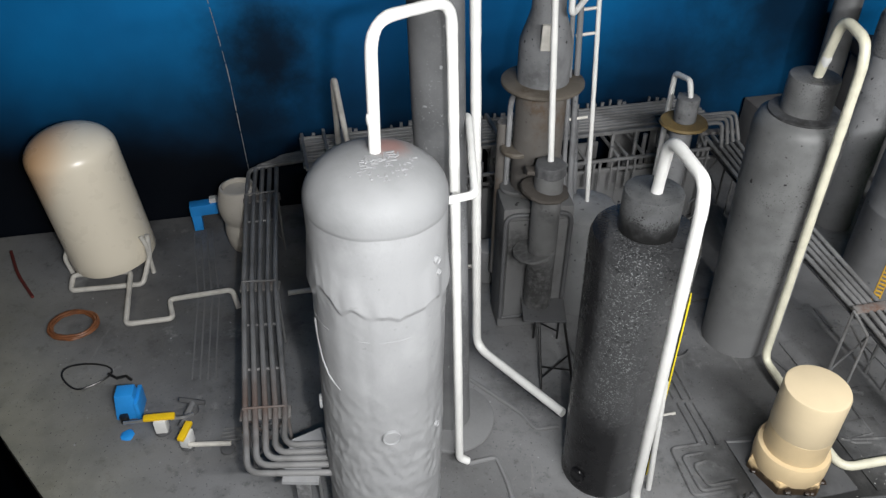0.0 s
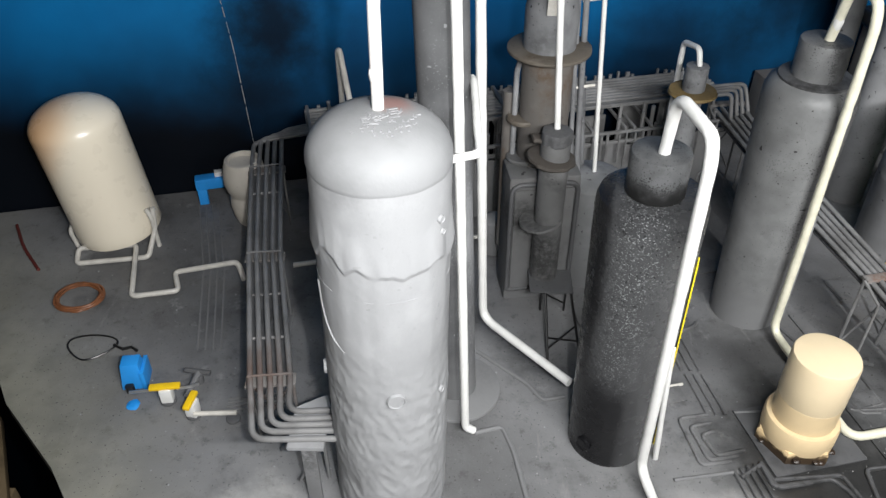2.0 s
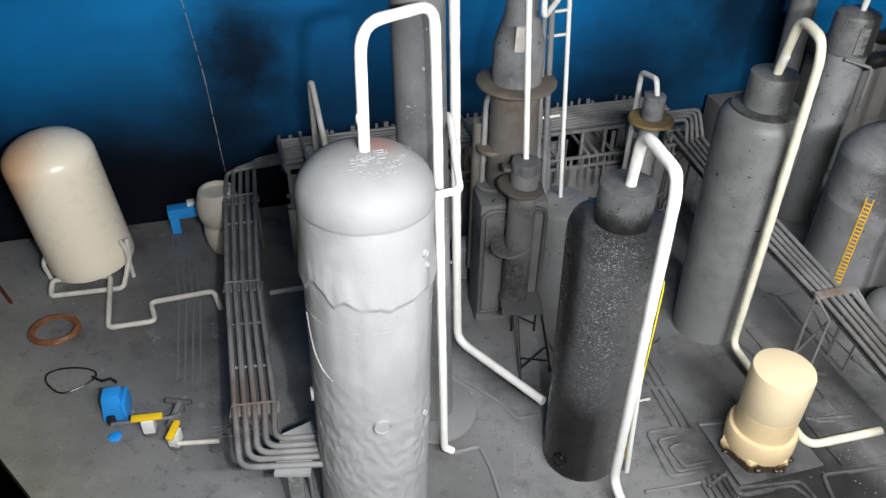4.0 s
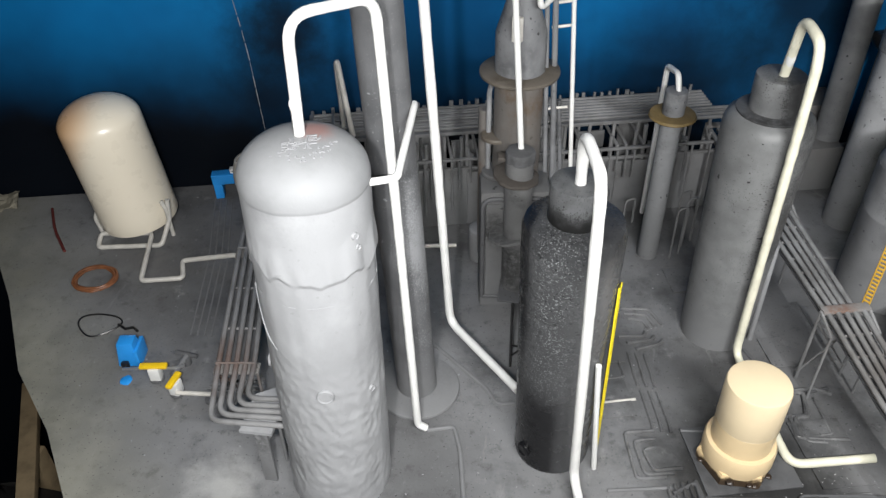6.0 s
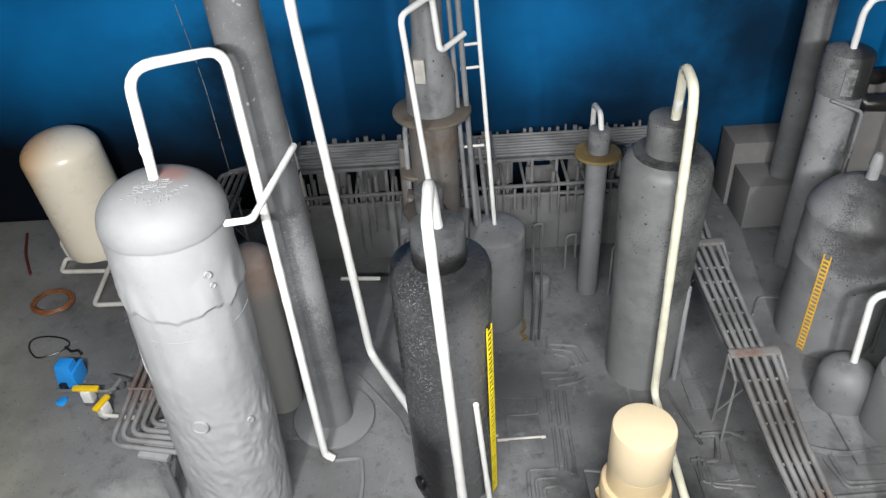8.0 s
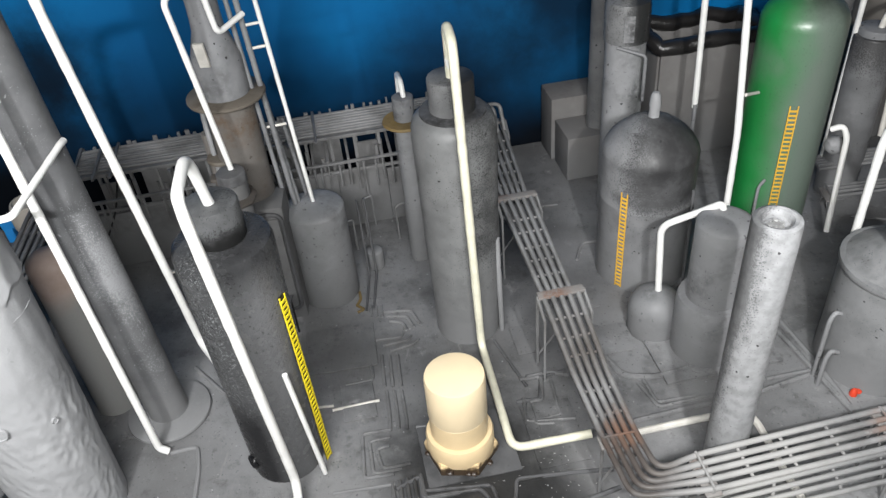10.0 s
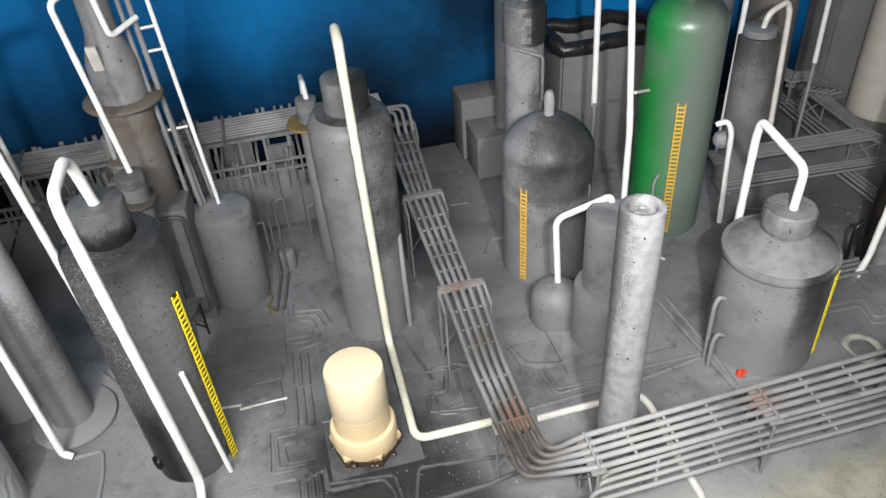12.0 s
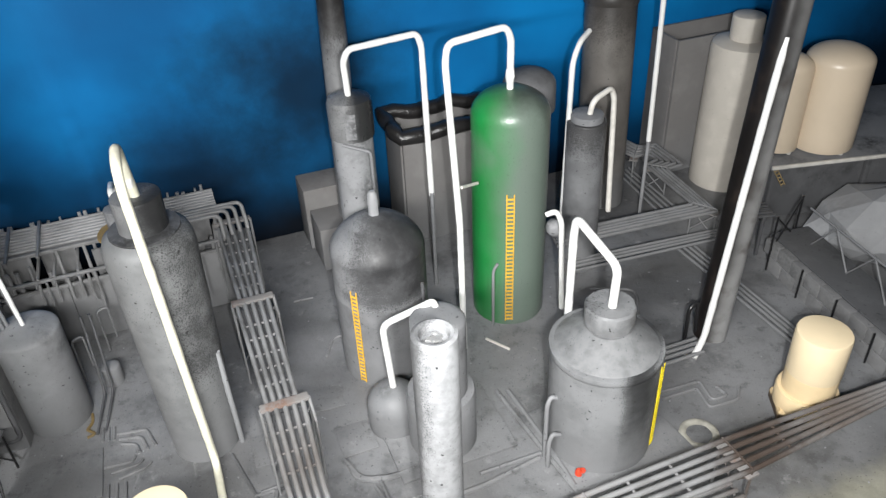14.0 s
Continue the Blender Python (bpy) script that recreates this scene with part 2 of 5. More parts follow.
# the pale area low on the column's front is glare painted into the colour
m_col = misted("column paint with painted pale glare", (0.115, 0.117, 0.122), (0.27, 0.275, 0.285), lambda n: n.math("MULTIPLY", n.math("MULTIPLY", slope(n, 0, 0, -1, -0.36, -0.20), slope(n, 0.9, -0.4, 0.12, -0.215, -0.175)), 1.1), 0.5, 0.9)

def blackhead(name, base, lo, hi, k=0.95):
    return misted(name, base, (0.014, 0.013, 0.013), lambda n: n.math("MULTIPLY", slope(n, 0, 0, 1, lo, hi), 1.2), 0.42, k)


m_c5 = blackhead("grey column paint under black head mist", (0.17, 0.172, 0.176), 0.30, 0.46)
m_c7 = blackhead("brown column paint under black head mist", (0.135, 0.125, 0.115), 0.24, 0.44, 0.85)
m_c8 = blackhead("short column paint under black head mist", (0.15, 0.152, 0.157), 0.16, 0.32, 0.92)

# black gloss coat thinning upwards; its bright glints and left-edge shade are painted in
n = Nodes("black vessel paint", 0.3, 0, 0.32)
painted_glint = n.ramp(n.noise(620, 3, 0.6), 0.57, 0.65)
# keeps the painted glints to the side that faces the walk's start
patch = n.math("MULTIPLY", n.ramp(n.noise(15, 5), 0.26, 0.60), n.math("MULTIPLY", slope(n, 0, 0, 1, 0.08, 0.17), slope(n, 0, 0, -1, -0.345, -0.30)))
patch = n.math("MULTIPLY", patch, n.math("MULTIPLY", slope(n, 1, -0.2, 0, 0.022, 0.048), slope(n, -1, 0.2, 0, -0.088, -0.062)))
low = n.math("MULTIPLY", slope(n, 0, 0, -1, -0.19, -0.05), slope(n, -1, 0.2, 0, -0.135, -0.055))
# shade along the left edge, put into the colour
flank_shade = slope(n, -1, 0.2, 0, -0.036, -0.018)
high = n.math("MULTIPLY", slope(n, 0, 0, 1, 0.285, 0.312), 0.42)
black = n.math("MAXIMUM", n.math("MAXIMUM", low, high), flank_shade)
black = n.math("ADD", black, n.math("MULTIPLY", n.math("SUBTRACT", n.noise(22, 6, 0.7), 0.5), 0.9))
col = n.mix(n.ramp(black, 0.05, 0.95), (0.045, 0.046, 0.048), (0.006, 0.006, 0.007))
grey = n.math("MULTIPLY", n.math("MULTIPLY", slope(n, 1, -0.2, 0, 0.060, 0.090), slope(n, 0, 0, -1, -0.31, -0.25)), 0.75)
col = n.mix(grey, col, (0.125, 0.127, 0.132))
col = n.mix(n.math("MULTIPLY", n.math("MULTIPLY", painted_glint, patch), 0.85), col, (0.25, 0.26, 0.265))
dots = n.math("MULTIPLY", n.ramp(n.noise(330, 1, 0.4), 0.66, 0.69), slope(n, 0, 0, 1, 0.12, 0.24))
m_vessel_black = n.colour(n.mix(n.math("MULTIPLY", dots, 0.6), col, (0.006, 0.006, 0.006))).gloss(n.noise(60, 4), 0.16, 0.36).bump(n.math("ADD", n.noise(90, 4, 0.6), n.math("MULTIPLY", n.noise(430, 2), 0.35)), 0.0016, 0.7).mat

m_v2neck = misted("dark neck paint under black drops", (0.085, 0.087, 0.090), (0.007, 0.007, 0.007), lambda n: n.math("ADD", slope(n, 0, 0, -1, -0.345, -0.318), 0.15), 0.38, 0.95, 40)

# green coat half hidden under grey overspray from one side
n = Nodes("green vessel paint", 0.35)
side = n.math("ADD", n.along(0.93, -0.36, 0.0), n.math("MULTIPLY", n.noise(16, 4), 0.035))
side = n.math("ADD", side, n.math("MULTIPLY", n.along(0, 0, 1), -0.02))
grey = n.math("MULTIPLY", n.ramp(side, 0.380, 0.447), 0.90)
col = n.mix(n.ramp(n.noise(12, 3), 0.3, 0.7), (0.008, 0.15, 0.03), (0.012, 0.20, 0.045))
col = n.mix(n.math("MAXIMUM", grey, n.math("MULTIPLY", n.math("MULTIPLY", slope(n, 0, 0, 1, 0.20, 0.25), slope(n, 0, 0, -1, -0.32, -0.27)), n.math("MULTIPLY", n.ramp(n.noise(9, 4), 0.3, 0.8), 0.8))), col, (0.130, 0.148, 0.136))
crown = n.math("MULTIPLY", n.ramp(n.math("ADD", n.along(0.6, 0.35, 1), n.math("MULTIPLY", n.math("SUBTRACT", n.noise(26, 6, 0.68), 0.5), 0.10)), 1.115, 1.190), 0.9)
col = n.mix(crown, col, (0.03, 0.035, 0.03))
col = n.mix(n.math("MULTIPLY", n.ramp(n.noise(420, 2), 0.66, 0.7), 0.4), col, (0.03, 0.03, 0.03))
m_green = n.colour(col).bump(n.noise(260, 4), 0.0005, 0.5).mat

# painted board: grey spray, black overspray clouds, dusty smears, bare olive board near the open edges
n = Nodes("painted board", 0.5, 0, 0.42)
col = n.mix(n.ramp(n.noise(3.4, 4), 0.38, 0.66), (0.190, 0.192, 0.197), (0.094, 0.094, 0.096))
col = n.mix(n.math("MULTIPLY", n.ramp(n.noise(9, 6, 0.66), 0.50, 0.68), 0.6), col, (0.042, 0.042, 0.043))
col = n.mix(n.math("MULTIPLY", n.ramp(n.noise(46, 6, 0.7), 0.54, 0.68), 0.5), col, (0.045, 0.045, 0.045))
col = n.mix(n.math("MULTIPLY", n.ramp(n.noise(24, 6, 0.7), 0.59, 0.72), 0.5), col, (0.31, 0.31, 0.31))
col = n.mix(n.math("MULTIPLY", n.ramp(n.noise(20, 6, 0.75, (1.0, 0.16, 1.0)), 0.60, 0.70), 0.45), col, (0.27, 0.27, 0.265))
edge = n.ramp(n.math("ADD", n.along(0.762, 0.648, 0), n.math("MULTIPLY", n.noise(7, 4), 0.12)), 0.20, -0.02)
front = n.ramp(n.math("ADD", n.along(-0.28, 0.96, 0), n.math("MULTIPLY", n.noise(15, 5), 0.06)), 0.262, 0.215)
olive = n.mix(n.ramp(n.noise(18, 5), 0.3, 0.7), (0.17, 0.165, 0.125), (0.31, 0.30, 0.24))
col = n.mix(n.math("MULTIPLY", n.math("MAXIMUM", edge, front), 0.85), col, olive)
col = n.mix(n.math("MULTIPLY", n.ramp(n.noise(420, 2), 0.685, 0.72), 0.35), col, (0.36, 0.36, 0.355))
col = n.mix(n.math("MULTIPLY", n.ramp(n.noise(300, 2), 0.665, 0.69), 0.7), col, (0.02, 0.02, 0.02))
specks = n.math("MULTIPLY", n.ramp(n.noise(330, 1, 0.4), 0.745, 0.76), n.near(0.45, 0.43, 0, 0.03, 0.20, 0.12))
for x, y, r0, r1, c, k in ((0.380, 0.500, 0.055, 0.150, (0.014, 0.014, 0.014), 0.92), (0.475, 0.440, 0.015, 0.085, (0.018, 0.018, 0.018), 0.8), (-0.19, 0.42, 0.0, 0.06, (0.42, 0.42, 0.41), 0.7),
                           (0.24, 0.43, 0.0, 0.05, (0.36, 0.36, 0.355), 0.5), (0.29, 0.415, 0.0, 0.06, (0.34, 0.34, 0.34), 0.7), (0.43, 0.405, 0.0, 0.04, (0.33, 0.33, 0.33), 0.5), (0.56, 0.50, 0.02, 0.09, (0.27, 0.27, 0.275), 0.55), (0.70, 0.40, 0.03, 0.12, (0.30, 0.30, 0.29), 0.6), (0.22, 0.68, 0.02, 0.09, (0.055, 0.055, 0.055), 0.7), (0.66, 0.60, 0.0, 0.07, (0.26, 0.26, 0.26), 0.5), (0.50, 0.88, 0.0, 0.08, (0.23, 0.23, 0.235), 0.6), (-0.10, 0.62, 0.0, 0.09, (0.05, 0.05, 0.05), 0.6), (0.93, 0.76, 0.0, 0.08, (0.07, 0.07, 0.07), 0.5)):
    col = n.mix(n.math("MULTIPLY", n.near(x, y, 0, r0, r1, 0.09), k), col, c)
col = n.mix(specks, col, (0.55, 0.55, 0.54))
m_board = n.colour(col).gloss(n.noise(30, 4), 0.26, 0.70).bump(n.noise(120, 6, 0.65), 0.0016, 0.6).mat

# the painted backdrop: blue sky paint with black mist sprayed across its foot and in clouds
n = Nodes("painted backdrop", 0.5, 0, 0.12)
blue = n.mix(n.ramp(n.noise(2.6, 4), 0.35, 0.7), (0.003, 0.095, 0.265), (0.004, 0.172, 0.445))
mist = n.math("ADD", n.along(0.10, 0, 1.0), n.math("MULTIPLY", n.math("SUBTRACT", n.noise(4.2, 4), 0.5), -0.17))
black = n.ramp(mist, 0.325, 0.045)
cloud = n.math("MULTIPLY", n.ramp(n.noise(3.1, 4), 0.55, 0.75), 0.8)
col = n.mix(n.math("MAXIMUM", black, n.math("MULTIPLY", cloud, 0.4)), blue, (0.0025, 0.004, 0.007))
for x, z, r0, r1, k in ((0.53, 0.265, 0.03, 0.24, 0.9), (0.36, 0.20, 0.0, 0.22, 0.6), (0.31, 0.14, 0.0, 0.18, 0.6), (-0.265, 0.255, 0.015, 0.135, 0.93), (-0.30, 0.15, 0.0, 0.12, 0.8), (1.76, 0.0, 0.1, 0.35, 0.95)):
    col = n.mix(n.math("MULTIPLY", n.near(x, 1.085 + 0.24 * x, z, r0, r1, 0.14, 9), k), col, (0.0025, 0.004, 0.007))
m_sky = n.colour(col).gloss(n.noise(20, 4), 0.4, 0.6).bump(n.noise(90, 4), 0.0006, 0.4).mat

# ---- mesh tools ----


def part(name, bm, material, parent=None, label="", smooth=True, data=None):
    """Links a bmesh as one mesh object under a thing or a part."""
    if data is None:
        bmesh.ops.recalc_face_normals(bm, faces=bm.faces)
        data = bpy.data.meshes.new(name)
        bm.to_mesh(data)
        bm.free()
        data.materials.append(material)
        if smooth:
            data.shade_smooth()
            data.set_sharp_from_angle(angle=radians(38))
    ob = new(name, data)
    if parent is not None:
        ob.parent = parent
    if label:
        tagged(ob, label)
    return ob


def thing(name, x, y, z, label, category, group="", kind=""):
    ob = new(name)
    ob.location = (x, y, z)
    ob.empty_display_size = 0.01
    return tagged(ob, label, category, group, kind)


def lathe(profile, seg=48, rough=None):
    """A turned body from (radius, height) pairs; rough(angle, height) gives a push outwards."""
    bm = bmesh.new()
    rings = []
    for r, z in profile:
        if r < 1e-6:
            rings.append([bm.verts.new((0, 0, z))])
            continue
        ring = []
        for i in range(seg):
            a = 2 * math.pi * i / seg
            d = rough(a, z) if rough else 0.0
            ring.append(bm.verts.new(((r + d) * math.cos(a), (r + d) * math.sin(a), z)))
        rings.append(ring)
    for a, b in zip(rings, rings[1:]):
        for i in range(seg):
            j = (i + 1) % seg
            if len(a) == 1 and len(b) > 1:
                bm.faces.new((a[0], b[i], b[j]))
            elif len(b) == 1 and len(a) > 1:
                bm.faces.new((a[i], a[j], b[0]))
            elif len(a) > 1:
                bm.faces.new((a[i], a[j], b[j], b[i]))
    for ring, flip in ((rings[0], True), (rings[-1], False)):
        if len(ring) > 1:
            bm.faces.new(ring[::-1] if flip else ring)
    return bm


def rounded(points, bend):
    """A polyline with its corners turned into arcs."""
    pts = [Vector(p) for p in points]
    out = [pts[0]]
    for a, b, c in zip(pts, pts[1:], pts[2:]):
        u, v = (a - b), (c - b)
        d = min(bend, 0.45 * u.length, 0.45 * v.length)
        u.normalize(), v.normalize()
        p, q = b + u * d, b + v * d
        for k in range(7):
            s = k / 6
            out.append((1 - s) ** 2 * p + 2 * s * (1 - s) * b + s * s * q)
    return out + [pts[-1]]


def sweep(bm, points, r, seg=12, wobble=0.0):
    """A round bar along points."""
    pts = [Vector(p) for p in points]
    t0 = (pts[1] - pts[0]).normalized()
    side = t0.orthogonal().normalized()
    rings = []
    for i, p in enumerate(pts):
        t = (pts[min(i + 1, len(pts) - 1)] - pts[max(i - 1, 0)]).normalized()
        side = (side - t * side.dot(t)).normalized()
        up = t.cross(side)
        k = 1 + wobble * noise.noise(p * 90)
        rings.append([bm.verts.new(p + r * k * (math.cos(a) * side + math.sin(a) * up)) for a in (2 * math.pi * j / seg for j in range(seg))])
    for a, b in zip(rings, rings[1:]):
        for i in range(seg):
            j = (i + 1) % seg
            bm.faces.new((a[i], a[j], b[j], b[i]))
    bm.faces.new(rings[0][::-1]), bm.faces.new(rings[-1])
    return bm


def bar(points, r, bend=0.0, seg=12, wobble=0.0):
    pts = rounded(points, bend) if bend else [Vector(p) for p in points]
    if wobble:
        fine = []
        for a, b in zip(pts, pts[1:]):
            k = max(1, int((b - a).length / 0.012))
            fine += [a.lerp(b, s / k) for s in range(k)]
        pts = fine + [pts[-1]]
    return sweep(bmesh.new(), pts, r, seg, wobble)


def slab(sx, sy, sz, bevel=0.0, bm=None, m=None):
    """A box on its base, bevelled; joined to bm at the pose m if given."""
    one = bmesh.new()
    bmesh.ops.create_cube(one, size=1)
    bmesh.ops.scale(one, vec=(sx, sy, sz), verts=one.verts)
    bmesh.ops.translate(one, vec=(0, 0, sz / 2), verts=one.verts)
    if bevel:
        bmesh.ops.bevel(one, geom=one.edges[:], offset=bevel, segments=2, affect="EDGES", profile=0.6)
    if m is not None:
        one.transform(m)
    if bm is None:
        return one
    spare = bpy.data.meshes.new("spare")
    one.to_mesh(spare)
    one.free()
    bm.from_mesh(spare)
    bpy.data.meshes.remove(spare)
    return bm


def dome(r, z0, z1, h, steps=10, foot=0.0):
    """Profile of a cylinder with a rounded top: straight from z0 to z1, then a cap of height h."""
    pr = [(r * 0.985, z0), (r, z0 + 0.002)]
    k = max(2, int((z1 - z0) / 0.02))
    pr += [(r, z0 + (z1 - z0) * i / k) for i in range(1, k + 1)]
    for i in range(1, steps + 1):
        a = math.pi / 2 * i / steps
        pr.append((r * math.cos(a), z1 + h * math.sin(a)))
    pr[-1] = (0.0, z1 + h)
    return pr


def can(r, z0, z1, bev=0.003):
    """Profile of a flat-ended cylinder with eased edges."""
    return [(0.0, z0), (r - bev, z0), (r, z0 + bev), (r, z1 - bev), (r - 0.3 * bev, z1 - 0.3 * bev), (r - bev, z1), (0.0, z1)]


def leaning(ob, foot, head):
    """Stands a body built along z on foot so that its axis runs to head."""
    d = Vector(head) - Vector(foot)
    ob.matrix_world = Matrix.Translation(foot) @ Vector((0, 0, 1)).rotation_difference(d).to_matrix().to_4x4()
    return ob


def pipe(points, r, material, label, bend=0.012, group="white pipes", name="pipe", wobble=0.11, category="pipe"):
    ob = part(name, bar(points, r, bend, 14, wobble), material)
    return tagged(ob, label, category, group)


def weld(x, y, z, r, material, parent=None, squash=1.0, name="glue_blob"):
    bm = bmesh.new()
    bmesh.ops.create_icosphere(bm, subdivisions=2, radius=r)
    for v in bm.verts:
        v.co *= 1 + 0.25 * noise.noise(v.co * (1.7 / r))
        v.co.z *= squash
        v.co += Vector((x, y, z))
    return bm


GRID = radians(14)
U, V = Vector((math.cos(GRID), math.sin(GRID), 0)), Vector((-math.sin(GRID), math.cos(GRID), 0))

# ---- the setting: board, backdrop, room ----
wall_at = lambda x: 1.085 + 0.24 * x
outline = [(-0.84, 0.880), (-0.69, 0.79), (-0.594, 0.677), (-0.505, 0.552), (-0.418, 0.468), (-0.338, 0.368), (-0.20, 0.19), (0.6, 0.24), (1.75, 0.42), (1.75, wall_at(1.75) - 0.003)]
bm = bmesh.new()
top = [bm.verts.new((x, y, 0)) for x, y in outline]
low = [bm.verts.new((x, y, -0.022)) for x, y in outline]
bm.faces.new(top), bm.faces.new(low[::-1])
for i in range(len(top)):
    j = (i + 1) % len(top)
    bm.faces.new((top[i], low[i], low[j], top[j]))
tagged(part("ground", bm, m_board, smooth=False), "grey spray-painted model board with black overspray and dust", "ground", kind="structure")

bm = slab(4.6, 0.03, 3.0, 0)
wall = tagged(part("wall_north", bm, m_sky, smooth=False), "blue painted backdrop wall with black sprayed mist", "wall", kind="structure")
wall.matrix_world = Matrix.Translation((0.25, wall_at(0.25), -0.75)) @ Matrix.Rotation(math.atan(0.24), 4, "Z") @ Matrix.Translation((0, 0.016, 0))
bm = slab(6.4, 6.4, 0.05)
ob = tagged(part("floor", bm, m_floor, smooth=False), "dark dusty room floor under the model table", "floor", kind="structure")
ob.location = (0.3, -0.6, -0.80)
for nm, sx, sy, x, y in (("wall_west", 0.05, 6.4, -2.3, -1.2), ("wall_east", 0.05, 6.4, 2.9, -1.2), ("wall_south", 5.2, 0.05, 0.3, -3.4)):
    ob = tagged(part(nm, slab(sx, sy, 3.0), m_room, smooth=False), "plain unlit plaster wall closing the room", "wall", kind="structure")
    ob.location = (x, y, -0.75)
ob = tagged(part("ceiling", slab(5.4, 6.4, 0.05), m_room, smooth=False), "plain unlit plaster ceiling", "ceiling", kind="structure")
ob.location = (0.3, -0.6, 2.25)
for k, (x, y) in enumerate(((-0.45, 0.66), (0.1, 0.40), (1.5, 0.55), (1.5, 1.3), (-0.6, 0.86))):
    leg = part("table_leg", slab(0.05, 0.05, 0.728, 0.003), m_wood)
    leg.location = (x, y, -0.75)
    tagged(leg, "squared wooden leg under the model board", "table leg", "table legs")
# hairline seam in the backdrop, its pale paint broken into short runs
seam_x = lambda z: -0.311 - 0.036 * z - 0.11 * max(0.0, z - 0.22) ** 1.3
bm = bmesh.new()
rng = random.Random(8)
z = 0.02
while z < 0.56:
    run = rng.uniform(0.012, 0.05)
    sweep(bm, [(seam_x(h), wall_at(seam_x(h)) - 0.0012, h) for h in (z, z + run * 0.5, z + run)], rng.uniform(0.0004, 0.0008), 6)
    z += run + rng.uniform(0.001, 0.007)
tagged(part("trim", bm, m_pale), "thin broken pale seam running up the backdrop", "trim", kind="structure")


# ---- vessels ----
def vessel(name, x, y, label, category="vessel", group="process vessels"):
    return thing(name, x, y, 0, label, category, group)


def crumple(a, z):
    """The wrap on the pale vessel: a torn upper sheet hanging in ragged tips over a creased lower one."""
    c, q = math.cos(a), math.sin(a)
    tip = abs(noise.noise(Vector((c * 2.4, q * 2.4, 5.0)))) + 0.2 * abs(noise.noise(Vector((c * 6, q * 6, 9.0))))
    lip = 0.311 + 0.020 * tip + 0.006 * noise.noise(Vector((c * 1.4, q * 1.4, 2.0)))
    over = 0.0013 + 0.0036 * max(0.0, noise.noise(Vector((c * 2.4, q * 2.4, 21.0))) + 0.30)
    s = max(0.0, min(1.0, (z - lip) / 0.0045 + 0.5))
    sag = max(0.0, 1 - max(0.0, z - lip) / 0.035)
    p = Vector((c, q, z * 18))
    fold = noise.noise(Vector((c * 6.5 + z * 30, q * 6.5, z * 30)))
    upper = sag * (over + 0.0012 * fold) + 0.0003 * noise.noise(p * 2)
    d = 0.0008 * noise.noise(p * 1.5) + 0.0006 * noise.noise(Vector((c * 5, q * 5, z * 9 + 4)))
    low = max(0.18, min(1.0, (0.26 - z) / 0.10))
    crease = 1 - abs(noise.noise(Vector((c * 4.6 + z * 34, q * 4.6 - z * 12, z * 58))))
    fine = noise.noise(Vector((c * 12 - z * 60, q * 12, z * 170)))
    lower = d + low * (0.0018 * (crease - 0.8) + 0.0004 * fine)
    return lower + (upper - lower) * s


v1 = vessel("storage_vessel", -0.0615, 0.4570, "tall pale grey domed vessel in a crumpled painted wrap")
leaning(v1, (-0.0615, 0.4570, 0.0), (-0.0555, 0.4620, 0.4))
levels = [0.0025 * i for i in range(1, 116)] + [0.2875 + 0.001 * i for i in range(1, 60)] + [0.348 + 0.003 * i for i in range(13)]
prof = [(0.0525, 0.0)] + [(0.0528, z) for z in levels]
part("shell", lathe(prof, 224, crumple), m_pale, v1)
cap = [(0.0528, 0.383), (0.0534, 0.385), (0.0534, 0.387)] + [(0.0534 * math.cos(a) ** 0.86, 0.387 + 0.036 * math.sin(a) ** 0.92) for a in [math.pi / 2 * i / 14 for i in range(1, 14)]] + [(0, 0.423)]
part("dome", lathe(cap, 96, lambda a, z: 0.0004 * noise.noise(Vector((math.cos(a) * 3, math.sin(a) * 3, z * 40)))), m_dome, v1)
for dx, dy, z, r in ((0.0123, -0.0547, 0.184, 0.0082), (0.0488, -0.0257, 0.172, 0.0035), (-0.051, -0.012, 0.182, 0.0065), (0.047, -0.030, 0.352, 0.0034), (0.048, -0.028, 0.340, 0.0026)):
    d = Vector((dx, dy, 0)).normalized()
    noz = part("nozzle", lathe([(0, 0), (r, 0), (r, 0.0014), (r * 0.92, 0.0024), (r * 0.84, 0.0024), (r * 0.78, 0.0015), (0, 0.0016)], 24), m_pale, v1)
    noz.matrix_basis = Matrix.Translation((d.x * 0.0532, d.y * 0.0532, z)) @ d.to_track_quat("Z", "Y").to_matrix().to_4x4()
# raised chips on the dome's crown
rng = random.Random(4)
for i in range(70):
    a, rr = rng.uniform(-2.2, 0.1), 0.006 + 0.023 * rng.random() ** 0.7
    x, y = rr * math.cos(a), rr * math.sin(a)
    z = 0.388 + 0.035 * math.sqrt(max(0, 1 - (rr / 0.0550) ** 2))
    part("flake", slab(rng.uniform(0.003, 0.0085), rng.uniform(0.0010, 0.0019), 0.0013, 0.0003, None, Matrix.Translation((x, y, z - 0.0006)) @ Matrix.Rotation(rng.choice((0.3, 1.8)) + rng.uniform(-0.3, 0.3), 4, "Z")), m_pale, v1)
# a curved fold and a faint lap line in the lower sheet
part("fold", bar([(0.0527 * math.cos(radians(a)), 0.0527 * math.sin(radians(a)), z) for a, z in ((-158, 0.285), (-154, 0.268), (-147, 0.250), (-136, 0.237), (-123, 0.230))], 0.0012, 0.004, 8), m_pale, v1)
part("lap_line", lathe([(0.0515, 0.2890), (0.05285, 0.2896), (0.05285, 0.2900), (0.0515, 0.2906)], 120), m_pale, v1)

